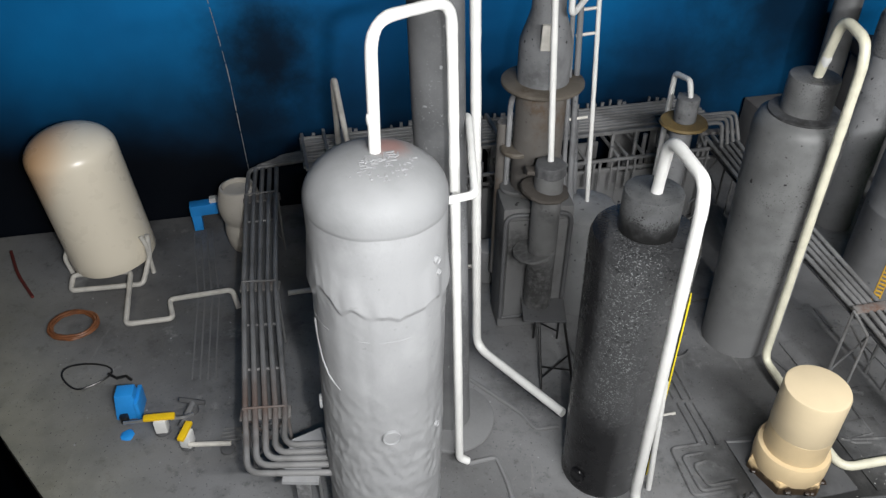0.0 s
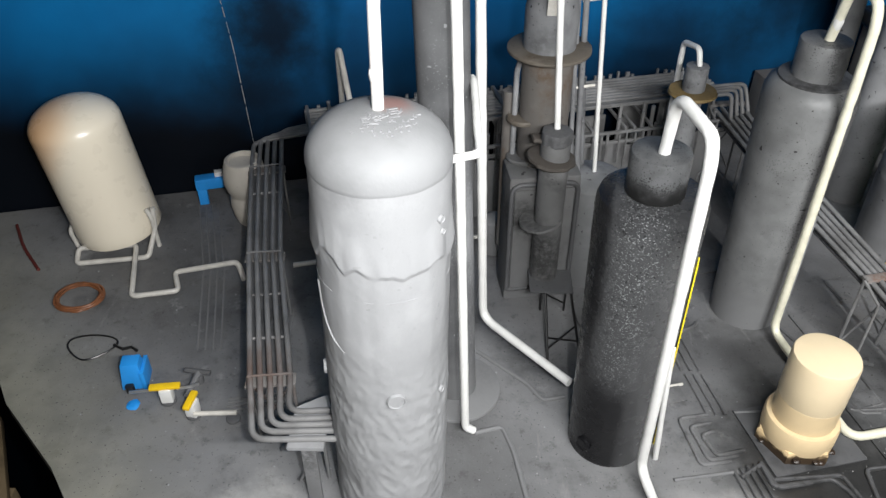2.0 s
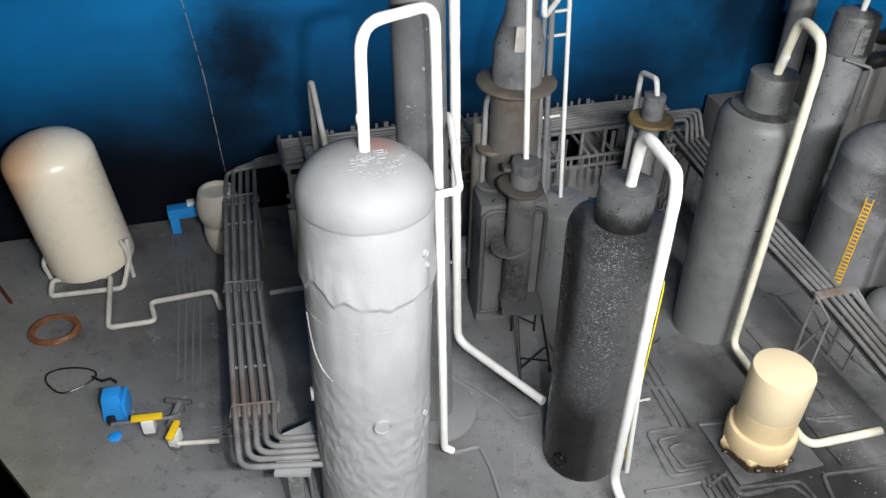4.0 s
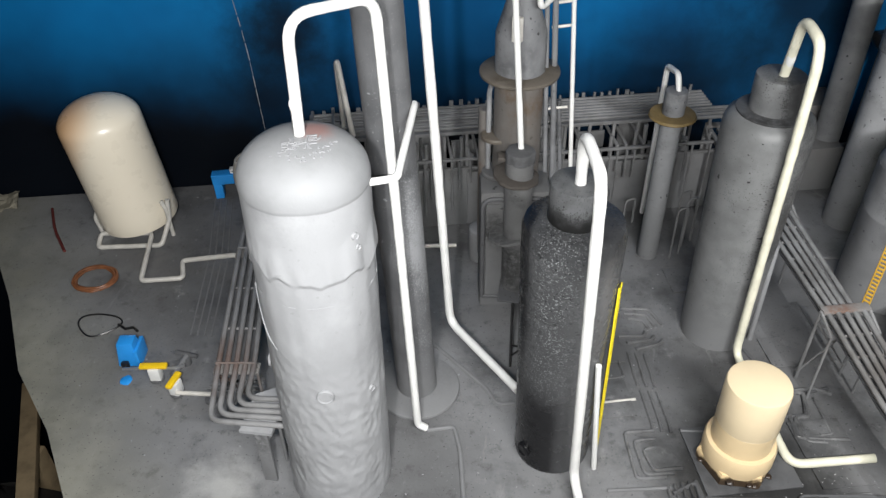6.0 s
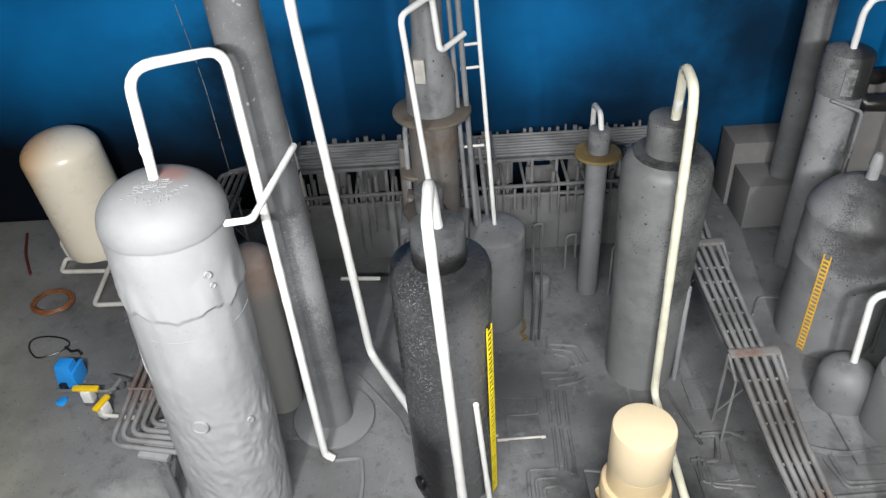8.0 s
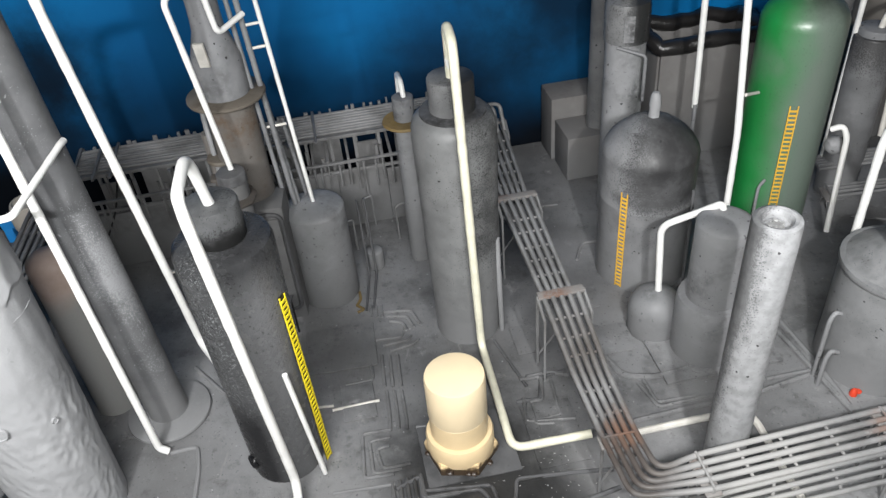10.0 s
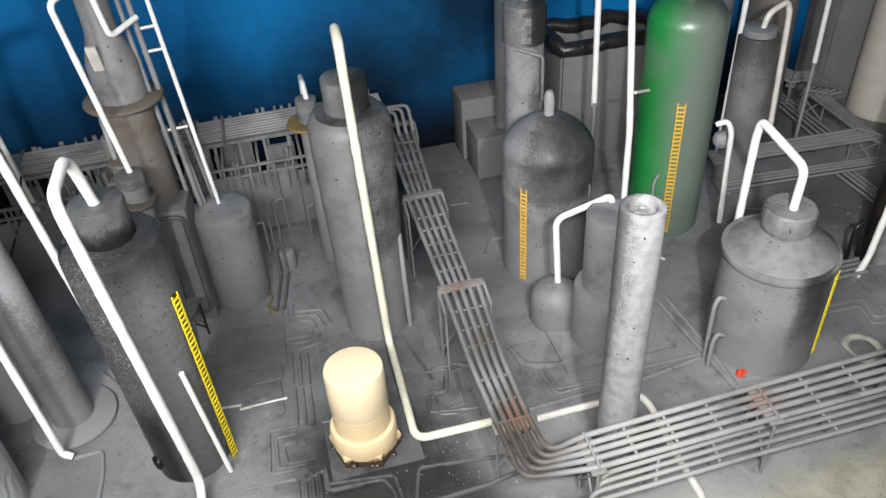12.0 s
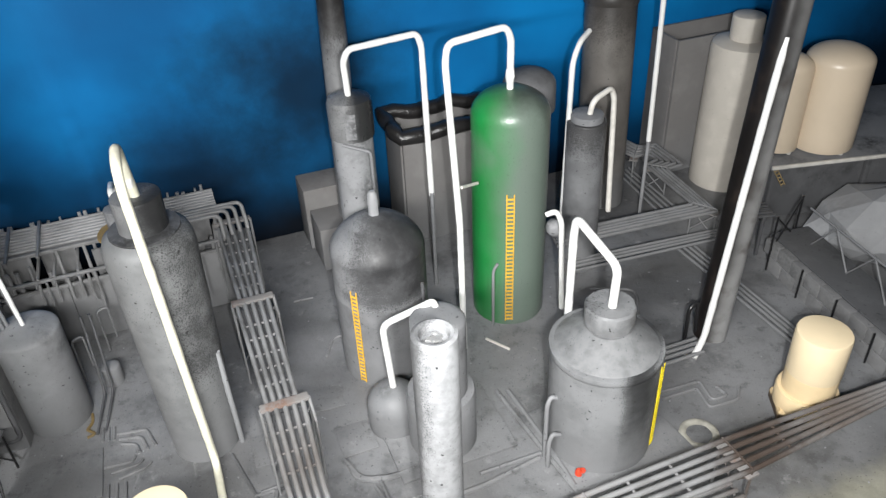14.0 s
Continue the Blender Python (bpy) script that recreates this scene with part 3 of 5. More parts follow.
pipe([(-0.0550, 0.4630, 0.418), (-0.0545, 0.4690, 0.515), (-0.0035, 0.5270, 0.508), (-0.0020, 0.5266, 0.47), (0.0115, 0.523, 0.012), (0.021, 0.524, 0.005)], 0.0044, m_white,
     "white bent pipe from the pale vessel's dome to the board", 0.022)
pipe([(-0.008, 0.4640, 0.381), (0.0165, 0.4755, 0.380), (0.0125, 0.583, 0.386), (0.0110, 0.591, 0.3845)], 0.0033, m_white, "thin white branch pipe from the pale vessel", 0.006)
tagged(part("glue_blob", weld(-0.0550, 0.4650, 0.447, 0.0053, m_white, squash=1.5), m_white), "small white lump of glue on the vessel's top pipe", "glue", "glue blobs")
pipe([(0.012, 0.63, 0.70), (0.015, 0.628, 0.5), (0.031, 0.66, 0.045), (0.122, 0.553, 0.052)], 0.0050, m_white, "long white pipe bent at its foot towards the black vessel", 0.02)
pipe([(-0.02, 0.722, 0.112), (0.03, 0.731, 0.111)], 0.0026, m_offwhite, "short white crossing pipe stub", 0)

rd = vessel("reddish_drum", -0.074, 0.606, "grey drum with a dusty pink domed top behind the pale vessel")
n = Nodes("rusty pink drum paint", 0.5, 0, 0.25)
high = n.ramp(n.math("ADD", n.along(0, 0, 1), n.math("MULTIPLY", n.noise(20, 5), 0.05)), 0.19, 0.225)
m_pinkish = n.colour(n.mix(high, (0.24, 0.238, 0.235), n.mix(n.ramp(n.noise(40, 5), 0.35, 0.7), (0.38, 0.30, 0.265), (0.29, 0.225, 0.195)))).bump(n.noise(200, 4), 0.0006, 0.5).mat
part("shell", lathe([(0.0, 0.0), (0.025, 0.0), (0.025, 0.204), (0.0, 0.205)], 40), m_pinkish, rd)
part("domed_top", lathe(dome(0.0254, 0.202, 0.225, 0.018, 8), 40), m_pinkish, rd, "dusty pink domed top")

# tall column on its round foot
c1 = thing("tall_column", 0.002, 0.583, 0, "tall slightly leaning grey column on a round foot", "column", "columns")
leaning(c1, (-0.0005, 0.589, 0.0), (-0.0165, 0.583, 0.5))
part("shaft", lathe([(0.0245, 0.0)] + [(0.0240 - 0.00005 * i, 0.02 * i) for i in range(1, 40)] + [(0, 0.78)], 48, lambda a, z: 0.0006 * noise.noise(Vector((math.cos(a), math.sin(a), z * 9)))), m_col, c1)
foot = part("foot_plate", lathe(can(0.0505, 0.0, 0.006, 0.002), 64), m_grey)
tagged(foot, "round grey painted foot plate under the tall column", "plate", "plates")
foot.location = (0.001, 0.586, 0.0005)

# black vessel
v2 = vessel("black_vessel", 0.1635, 0.5245, "glossy black vessel with grey overspray, pale painted glints and a stub neck")
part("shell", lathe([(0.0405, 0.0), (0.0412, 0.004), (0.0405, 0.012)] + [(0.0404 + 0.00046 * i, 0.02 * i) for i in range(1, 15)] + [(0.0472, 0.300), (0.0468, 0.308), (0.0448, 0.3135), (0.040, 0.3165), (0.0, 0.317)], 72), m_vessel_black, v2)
part("neck", lathe(can(0.0248, 0.315, 0.356, 0.003), 48), m_v2neck, v2, "neck speckled with black drops")
noz = part("nozzle", lathe([(0, 0), (0.0085, 0), (0.0085, 0.003), (0.007, 0.004), (0.006, 0.003), (0, 0.003)], 22), m_vessel_black, v2)
noz.matrix_basis = Matrix.Translation((-0.0295, -0.0275, 0.022)) @ Vector((-0.74, -0.68, 0)).to_track_quat("Z", "Y").to_matrix().to_4x4()
pipe([(0.1645, 0.522, 0.353), (0.1630, 0.5085, 0.413), (0.1745, 0.4510, 0.411), (0.1762, 0.4480, 0.392), (0.1876, 0.4690, 0.021), (0.204, 0.405, 0.007)], 0.0050, m_white,
     "thick white pipe from the black vessel's neck to the board", 0.018)
pipe([(0.199, 0.493, 0.166), (0.211, 0.497, 0.0)], 0.0030, m_white, "short white stand pipe beside the black vessel", 0)


def ladder(foot, head, out, width, step, material, label, thick=0.0012, backed=None):
    """A flat ladder from foot to head; out: the way it faces."""
    f, h, o = Vector(foot), Vector(head), Vector(out).normalized()
    run = h - f
    side = run.cross(o).normalized()
    th = thing("ladder", *foot, label, "ladder", "ladders")
    m = Matrix((side, o, run.normalized())).transposed().to_4x4()
    th.matrix_world = Matrix.Translation(f) @ m
    L = run.length
    for s in (-1, 1):
        rail = part("rail", slab(0.0016, thick, L, 0.0003), material, th)
        rail.location = (s * (width / 2), 0, 0)
    shared = None
    for i in range(int(L / step)):
        if shared is None:
            r = part("rung", slab(width - 0.001, thick, step * 0.42, 0.0002), material, th)
            shared = r.data
        else:
            r = part("rung", None, None, th, data=shared)
        r.location = (0, 0.0003, (i + 0.3) * step)
    if backed:
        b = part("backing", slab(width + 0.001, 0.0008, L), backed, th)
        b.location = (0, -0.0012, 0)
    return th


ladder((0.2130, 0.5170, 0.003), (0.2088, 0.5145, 0.253), (0.94, -0.33, 0), 0.0085, 0.0065, m_ladder, "yellow ladder with dark gaps leaning on the black vessel", backed=m_black)

# grey necked vessel
v3 = vessel("necked_vessel", 0.3665, 0.735, "tall grey vessel with round shoulders and a stub neck")
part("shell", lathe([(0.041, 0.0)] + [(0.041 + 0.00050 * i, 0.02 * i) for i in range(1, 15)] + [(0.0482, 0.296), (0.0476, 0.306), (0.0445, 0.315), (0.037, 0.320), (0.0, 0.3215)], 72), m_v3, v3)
part("neck", lathe(can(0.0255, 0.318, 0.362, 0.002), 48), m_v3neck, v3)
part("shoulder_ring", lathe([(0.024, 0.319), (0.037, 0.3195), (0.037, 0.3225), (0.0255, 0.324)], 48), m_dark, v3, "dark sprayed ring round the neck")
pipe([(0.3675, 0.733, 0.36), (0.3680, 0.7175, 0.429), (0.3755, 0.680, 0.421), (0.3765, 0.673, 0.40), (0.3848, 0.680, 0.014), (0.4215, 0.524, 0.006), (0.51, 0.538, 0.014)], 0.0050, m_ivory,
     "yellowed white pipe from the necked vessel's top round to the rack", 0.016)
tagged(part("glue_blob", weld(0.3680, 0.727, 0.384, 0.0052, m_white, squash=1.9), m_white), "white blob of glue on the pipe joint", "glue", "glue blobs")
pipe([(0.409, 0.722, 0.152), (0.411, 0.722, 0.0)], 0.0035, m_grey, "grey stand pipe beside the necked vessel", 0, "thin rods", "rod", 0, "rod")


def cream_cap(x, y, top, label):
    c = thing("cream_fitting", x, y, 0, label, "pipe fitting", "cream fittings")
    part("cap", lathe([(0.0318, 0.070), (0.0325, 0.072), (0.0325, top - 0.004), (0.0315, top - 0.001), (0.029, top), (0.0, top + 0.0005)], 64), m_cream, c)
    part("sleeve", lathe([(0.0316, 0.03), (0.0318, 0.042), (0.0320, 0.070), (0.030, 0.0715)], 64), m_creamlow, c, "slightly darker cream sleeve")
    part("collar", lathe([(0.033, 0.014), (0.0370, 0.014), (0.0378, 0.020), (0.0378, 0.036), (0.0362, 0.040), (0.0318, 0.041)], 64), m_creamlow, c)
    hexa = lathe([(0.030, 0.0), (0.0405, 0.0), (0.0416, 0.003), (0.0416, 0.014), (0.0400, 0.018), (0.034, 0.019)], 6)
    part("hex_foot", hexa, m_creamdirt, c, "cream hexagonal foot with burnt glue", smooth=False)
    rng = random.Random(int(x * 100))
    for k in range(8):
        a = rng.uniform(-2.9, 0.3)
        part("scorched_glue", weld(0.0385 * math.cos(a), 0.0385 * math.sin(a), rng.uniform(0.001, 0.010), rng.uniform(0.0025, 0.0048), m_scorch, squash=0.6), m_scorch, c, "black scorched glue crumb")
    return c


cream_cap(0.3635, 0.527, 0.127, "cream plastic pipe fitting with a burnt glued foot")
cream_cap(1.123, 0.655, 0.132, "cream plastic pipe fitting standing on the board").rotation_euler = (0, 0, 0.3)
bm = slab(0.105, 0.09, 0.002, 0.0006, None, pose(0.370, 0.531, 0.0004, 0, 0, 14))
tagged(part("base_plate", bm, m_dark), "dark painted plate under the cream fitting", "plate", "plates")

# ---- flanged column with its side vessel, skirt and trestle ----
c2 = thing("flanged_column", 0.097, 0.793, 0, "grey brown column with flange rings and a cone head", "column", "columns")
part("shaft", lathe([(0.030, 0.0), (0.029, 0.15), (0.0288, 0.321)], 48), m_rust, c2)
part("flange", lathe([(0.028, 0.321), (0.0455, 0.3215), (0.0465, 0.323), (0.0463, 0.3255), (0.045, 0.3265), (0.028, 0.327)], 56), m_flange, c2, "brown disc flange")
part("head", lathe([(0.029, 0.327), (0.029, 0.369), (0.0285, 0.373), (0.0185, 0.405), (0.0175, 0.42), (0.0175, 0.62), (0, 0.621)], 48), m_mid, c2, "grey reducing head and riser")
part("sleeve", slab(0.012, 0.004, 0.03, 0.001), m_offwhite, c2, "pale patch on the cone").matrix_basis = Matrix.Translation((-0.003, -0.0285, 0.372)) @ Matrix.Rotation(0.18, 4, "X")
for z, dx, mat in ((0.238, -0.024, m_flange), (0.186, -0.022, m_dusk)):
    rg = part("half_ring", lathe([(0.003, 0.0), (0.019, 0.001), (0.0195, 0.004), (0.018, 0.006), (0.003, 0.007)], 32), mat, c2, "dull half ring")
    rg.location = (dx, -0.006, z)
part("riser", bar([(-0.034, -0.004, 0.06), (-0.034, -0.004, 0.30), (-0.028, -0.004, 0.318), (-0.016, -0.004, 0.322)], 0.0032, 0.012), m_grey, c2)
part("side_riser", bar([(-0.040, 0.006, 0.05), (-0.040, 0.006, 0.27)], 0.0075), m_rust, c2)
side = thing("side_vessel", 0.105, 0.722, 0, "slim grey vessel with two ragged collar rings on a trestle", "vessel", "process vessels")
part("shell", lathe([(0.0165, 0.062), (0.0165, 0.246), (0.016, 0.25), (0, 0.2505)], 36), m_dusk, side)
ragged = lambda a, zz: 0.0022 * noise.noise(Vector((math.cos(a) * 2.6, math.sin(a) * 2.6, zz * 45))) + 0.0012 * noise.noise(Vector((math.cos(a) * 8, math.sin(a) * 8, zz * 160)))
top_ring = part("collar", lathe([(0.014, -0.003), (0.0260, -0.003), (0.0272, -0.001), (0.0265, 0.0015), (0.023, 0.003), (0.014, 0.003)], 48, ragged), m_collar, side, "ragged brown collar ring round the top")
top_ring.matrix_basis = Matrix.Translation((-0.004, -0.001, 0.228)) @ Matrix.Rotation(0.12, 4, "Y")
part("flap", slab(0.022, 0.014, 0.005, 0.0015, None, pose(-0.016, 0.004, 0.246, 0, 14, 10)), m_collar, side, "torn brown flap above the collar")
part("cap", lathe(can(0.0168, 0.247, 0.262, 0.002), 36, ragged), m_dark, side, "dark sprayed cap")
low_ring = part("collar", lathe([(0.010, 0.0), (0.0245, 0.0005), (0.0255, 0.002), (0.0245, 0.0045), (0.010, 0.005)], 40, ragged), m_dusk, side, "dull worn ring")
low_ring.matrix_basis = Matrix.Translation((-0.009, 0.0, 0.140)) @ Matrix.Rotation(-0.15, 4, "Y")
skirt = thing("panelled_skirt", 0.098, 0.772, 0, "grey boxy skirt with raised frame panels behind the side vessel", "panel", "plates")
skirt.rotation_euler = (0, 0, GRID - 0.1)
part("box", slab(0.086, 0.05, 0.186, 0.005), m_dusk, skirt)
for x in (-0.022, 0.021):
    part("frame", bar([(x - 0.018, -0.027, 0.02), (x - 0.018, -0.027, 0.178), (x + 0.018, -0.027, 0.178), (x + 0.018, -0.027, 0.02), (x - 0.018, -0.027, 0.02)], 0.0030, 0.014), m_dark, skirt)
    part("panel", slab(0.028, 0.003, 0.15, 0.001), m_dusk, skirt).location = (x, -0.026, 0.02)
tre = thing("side_trestle", 0.112, 0.708, 0, "thin black wire trestle with crossed braces", "trestle", "trestles")
for x, fx, fy in ((-0.006, -0.003, -0.073), (0.024, 0.036, -0.060)):
    part("post", bar([(fx, fy, 0), (x, -0.016, 0.062)], 0.0017, 0, 8), m_black, tre)
    part("post", bar([(x, 0.016, 0), (x, 0.016, 0.062)], 0.0015, 0, 8), m_black, tre)
for a, b in (((-0.004, -0.055, 0.020), (0.034, -0.050, 0.010)), ((-0.0035, -0.064, 0.010), (0.032, -0.040, 0.027)), ((-0.006, 0.016, 0.03), (0.024, 0.016, 0.012))):
    part("brace", bar([a, b], 0.0012, 0, 8), m_black, tre)
part("deck", slab(0.052, 0.042, 0.003, 0.0008), m_dark, tre).location = (0.001, 0, 0.060)
pipe([(0.106, 0.727, 0.255), (0.091, 0.712, 0.468), (0.113, 0.757, 0.474), (0.117, 0.765, 0.409), (0.137, 0.802, 0.416)], 0.0034, m_white, "white bent pipe hooked over the flanged column", 0.010)
for k, (x, y, z, r) in enumerate(((0.131, 0.80, 0.62, 0.0028), (0.140, 0.806, 0.62, 0.0034), (0.148, 0.812, 0.30, 0.0030), (0.156, 0.83, 0.27, 0.0028))):
    pipe([(x - 0.006 - z * 0.02, y, z), (x + 0.012, y, 0.0)], r, m_mid, "thin dark grey riser beside the flanged column", 0, "risers", "riser", 0.03)
pipe([(0.168, 0.809, 0.150), (0.146, 0.813, 0.50), (0.140, 0.814, 0.66)], 0.0027, m_white, "long white riser above the squat drum", 0)
for z in (0.372, 0.40, 0.27):
    pipe([(0.13, 0.806, z), (0.157 - 0.03 * (z - 0.2), 0.812, z + 0.001)], 0.0018, m_offwhite, "short clip between the risers", 0, "clips", "clip", 0, "clip")
v7 = vessel("squat_drum", 0.167, 0.808, "squat dusty grey drum with a domed top")
part("shell", lathe(dome(0.0405, 0.0, 0.146, 0.010), 56), m_grey, v7)
part("side_panel", slab(0.02, 0.012, 0.10, 0.002), m_grey, v7).location = (-0.04, -0.012, 0.0)

# slim column with a yellow ring
c4 = thing("slim_column", 0.291, 0.883, 0, "slim grey column with an ochre ring and a dark cap", "column", "columns")
part("shaft", lathe([(0.0145, 0.0), (0.014, 0.1), (0.0138, 0.228)], 32), m_grey, c4)
part("ring", lathe([(0.013, 0.226), (0.029, 0.2265), (0.0305, 0.228), (0.029, 0.231), (0.013, 0.2315)], 40), m_ochre, c4, "ochre ring plate")
part("cap", lathe(can(0.0142, 0.231, 0.264, 0.0015), 32), m_mid, c4)
pipe([(0.293, 0.882, 0.262), (0.290, 0.888, 0.284), (0.281, 0.926, 0.276), (0.281, 0.930, 0.04)], 0.0036, m_white, "small white hooked pipe on the slim column", 0.008)

# ---- domed tank, capped column, green vessel and their pipes ----
v4 = vessel("domed_tank", 0.607, 0.848, "dark grey domed tank with a seam band")
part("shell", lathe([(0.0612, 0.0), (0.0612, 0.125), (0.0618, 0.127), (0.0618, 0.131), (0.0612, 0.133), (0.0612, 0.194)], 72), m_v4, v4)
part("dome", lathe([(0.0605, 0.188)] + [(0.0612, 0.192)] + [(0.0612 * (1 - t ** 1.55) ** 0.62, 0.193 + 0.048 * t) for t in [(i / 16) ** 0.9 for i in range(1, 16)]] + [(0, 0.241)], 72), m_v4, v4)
part("stub", lathe([(0.007, 0.236), (0.0065, 0.252), (0.0075, 0.256), (0.006, 0.268), (0.004, 0.272), (0, 0.273)], 20, lambda a, z: 0.0012 * noise.noise(Vector((math.cos(a) * 2, math.sin(a) * 2, z * 150)))), m_grey, v4)
part("side_pipe", bar([(0.052, -0.036, 0.150), (0.054, -0.038, 0.0)], 0.0022, 0.0), m_dark, v4)
ladder((0.5705, 0.7985, 0.004), (0.5705, 0.7985, 0.158), (-0.64, -0.77, 0), 0.0085, 0.0062, m_amber, "amber ladder standing against the domed tank")
c6 = thing("capped_column", 0.590, 1.000, 0, "grey column with a wider capped head", "column", "columns")
part("shaft", lathe([(0.0280, 0.0), (0.0278, 0.282)], 48), m_grey, c6)
part("cap", lathe([(0.027, 0.276), (0.0308, 0.277), (0.0308, 0.325), (0.029, 0.331), (0.018, 0.336), (0, 0.338)], 48), m_capdark, c6)
part("label_plate", slab(0.014, 0.002, 0.036, 0.0005), m_grey, c6).location = (-0.001, -0.0308, 0.283)
pipe([(0.575, 0.972, 0.275), (0.612, 0.962, 0.266), (0.612, 0.962, 0.20)], 0.0024, m_mid, "thin grey stay beside the capped column", 0.006, "thin rods", "rod", 0, "rod")
c5 = thing("plain_column", 0.574, 1.12, 0, "plain leaning grey column standing on a box", "column", "columns")
leaning(c5, (0.573, 1.115, 0.078), (0.579, 1.155, 0.5))
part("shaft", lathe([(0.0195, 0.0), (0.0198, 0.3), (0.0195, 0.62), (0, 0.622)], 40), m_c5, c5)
pipe([(0.590, 0.994, 0.334), (0.588, 0.986, 0.386), (0.596, 0.989, 0.401), (0.689, 1.03, 0.400), (0.694, 1.025, 0.385), (0.696, 1.006, 0.162)], 0.0044, m_white, "white arched pipe from the capped column's head", 0.012)
pipe([(0.696, 1.003, 0.168), (0.696, 1.001, 0.0)], 0.0030, m_mid, "dark grey lower end of the arched pipe", 0, "thin rods", "rod", 0, "rod")

gv = vessel("green_vessel", 0.798, 0.936, "tall green domed vessel half misted with grey paint")
part("shell", lathe(dome(0.0525, 0.0, 0.318, 0.036, 12), 72), m_green, gv)
part("back_head", lathe(dome(0.036, 0.30, 0.335, 0.022, 8), 40), m_dark, gv, "dark dome behind the crown").location = (0.034, 0.042, 0.002)
ladder((0.7885, 0.8825, 0.010), (0.7885, 0.8825, 0.225), (-0.1, -1, 0), 0.010, 0.0064, m_amber, "amber ladder standing against the green vessel")
part("guide_rail", bar([(-0.032, -0.049, 0.0), (-0.032, -0.049, 0.10), (-0.026, -0.050, 0.112)], 0.0022, 0.01), m_grey, gv)
pipe([(0.796, 0.932, 0.35), (0.796, 0.930, 0.420), (0.789, 0.927, 0.436), (0.714, 0.905, 0.429), (0.709, 0.895, 0.410), (0.717, 0.862, 0.20), (0.716, 0.845, 0.0)], 0.0045, m_white, "white arched pipe beside the green vessel", 0.012)
tagged(part("glue_blob", weld(0.796, 0.931, 0.372, 0.0062, m_white, squash=2.4), m_white), "white sleeve of glue on the arched pipe", "glue", "glue blobs")
pipe([(0.722, 0.872, 0.25), (0.748, 0.905, 0.235)], 0.0022, m_offwhite, "short stay between pipe and green vessel", 0, "clips", "clip", 0, "clip")

# small round vessel, elbow pipe and its cylinder on a plate
v8 = vessel("round_vessel", 0.607, 0.722, "small dusty grey round-topped vessel")
part("shell", lathe(dome(0.0340, 0.0, 0.034, 0.031, 12), 48), m_mid, v8)
v9 = vessel("stepped_cylinder", 0.664, 0.684, "grey cylinder standing on a wider drum and plate")
part("cylinder", lathe(dome(0.032, 0.08, 0.194, 0.008, 5), 48), m_grey, v9)
part("drum", lathe([(0.042, 0.0), (0.042, 0.082), (0.040, 0.088), (0.032, 0.09)], 48), m_grey, v9)
pipe([(0.608, 0.721, 0.064), (0.602, 0.720, 0.165), (0.662, 0.702, 0.207), (0.665, 0.700, 0.196)], 0.0042, m_white, "white elbow pipe between two grey vessels", 0.014)
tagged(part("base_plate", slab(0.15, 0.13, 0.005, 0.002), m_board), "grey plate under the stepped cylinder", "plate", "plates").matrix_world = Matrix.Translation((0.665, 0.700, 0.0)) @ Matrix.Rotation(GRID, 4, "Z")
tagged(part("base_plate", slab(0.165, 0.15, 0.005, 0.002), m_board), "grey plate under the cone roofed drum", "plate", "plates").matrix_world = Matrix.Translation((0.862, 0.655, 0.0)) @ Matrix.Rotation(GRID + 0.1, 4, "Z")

# open-ended grey pipe standing in front of the rack
ft = thing("open_pipe", 0.643, 0.498, 0, "upright grey open-ended pipe with black mist down one side", "pipe", "columns")
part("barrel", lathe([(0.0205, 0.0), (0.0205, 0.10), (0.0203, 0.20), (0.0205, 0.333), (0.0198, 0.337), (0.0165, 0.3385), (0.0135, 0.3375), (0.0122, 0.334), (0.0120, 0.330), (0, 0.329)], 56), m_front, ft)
rng = random.Random(8)
bm = bmesh.new()
for i in range(14):
    a, rr = rng.uniform(0, 6.3), rng.uniform(0, 0.0075)
    slab(rng.uniform(0.003, 0.007), rng.uniform(0.002, 0.004), 0.003, 0.0006, bm, Matrix.Translation((rr * math.cos(a), rr * math.sin(a), 0.3285)) @ Matrix.Rotation(rng.uniform(0, 3), 4, "Z") @ Matrix.Rotation(rng.uniform(-0.5, 0.5), 4, "X"))
part("plug", bm, m_steel, ft, "glinting crumpled plug in the mouth")

# drum with cone roof
v6 = vessel("cone_roof_drum", 0.854, 0.657, "wide grey drum with a cone roof and stub neck")
part("shell", lathe([(0.0635, 0.0), (0.0645, 0.003), (0.0640, 0.006), (0.0632, 0.05), (0.0635, 0.145), (0.0655, 0.147), (0.066, 0.151), (0.0655, 0.155), (0.063, 0.156)], 80), m_drum, v6)
part("roof", lathe([(0.0635, 0.153), (0.055, 0.160), (0.030, 0.176), (0.025, 0.180)], 80), m_roof, v6)
part("neck", lathe([(0.021, 0.174), (0.0225, 0.184), (0.028, 0.186), (0.0285, 0.190), (0.0285, 0.209), (0.0265, 0.2115), (0, 0.212)], 48, lambda a, z: 0.0010 * noise.noise(Vector((math.cos(a) * 4, math.sin(a) * 4, z * 120)))), m_roof, v6)
for y0, h in ((-0.018, 0.10), (-0.034, 0.055)):
    part("side_pipe", bar([(-0.058, y0, h - 0.006), (-0.068, y0 - 0.003, h), (-0.072, y0 - 0.004, h - 0.012), (-0.072, y0 - 0.004, 0.0)], 0.0028, 0.010), m_grey, v6)
ladder((0.914, 0.630, 0.004), (0.914, 0.630, 0.135), (0.72, -0.69, 0), 0.008, 0.006, m_ladder, "yellow ladder on the cone roofed drum")
valve = thing("red_valve", 0.814, 0.598, 0.005, "tiny red valve beside the cone roofed drum", "valve", "valves")
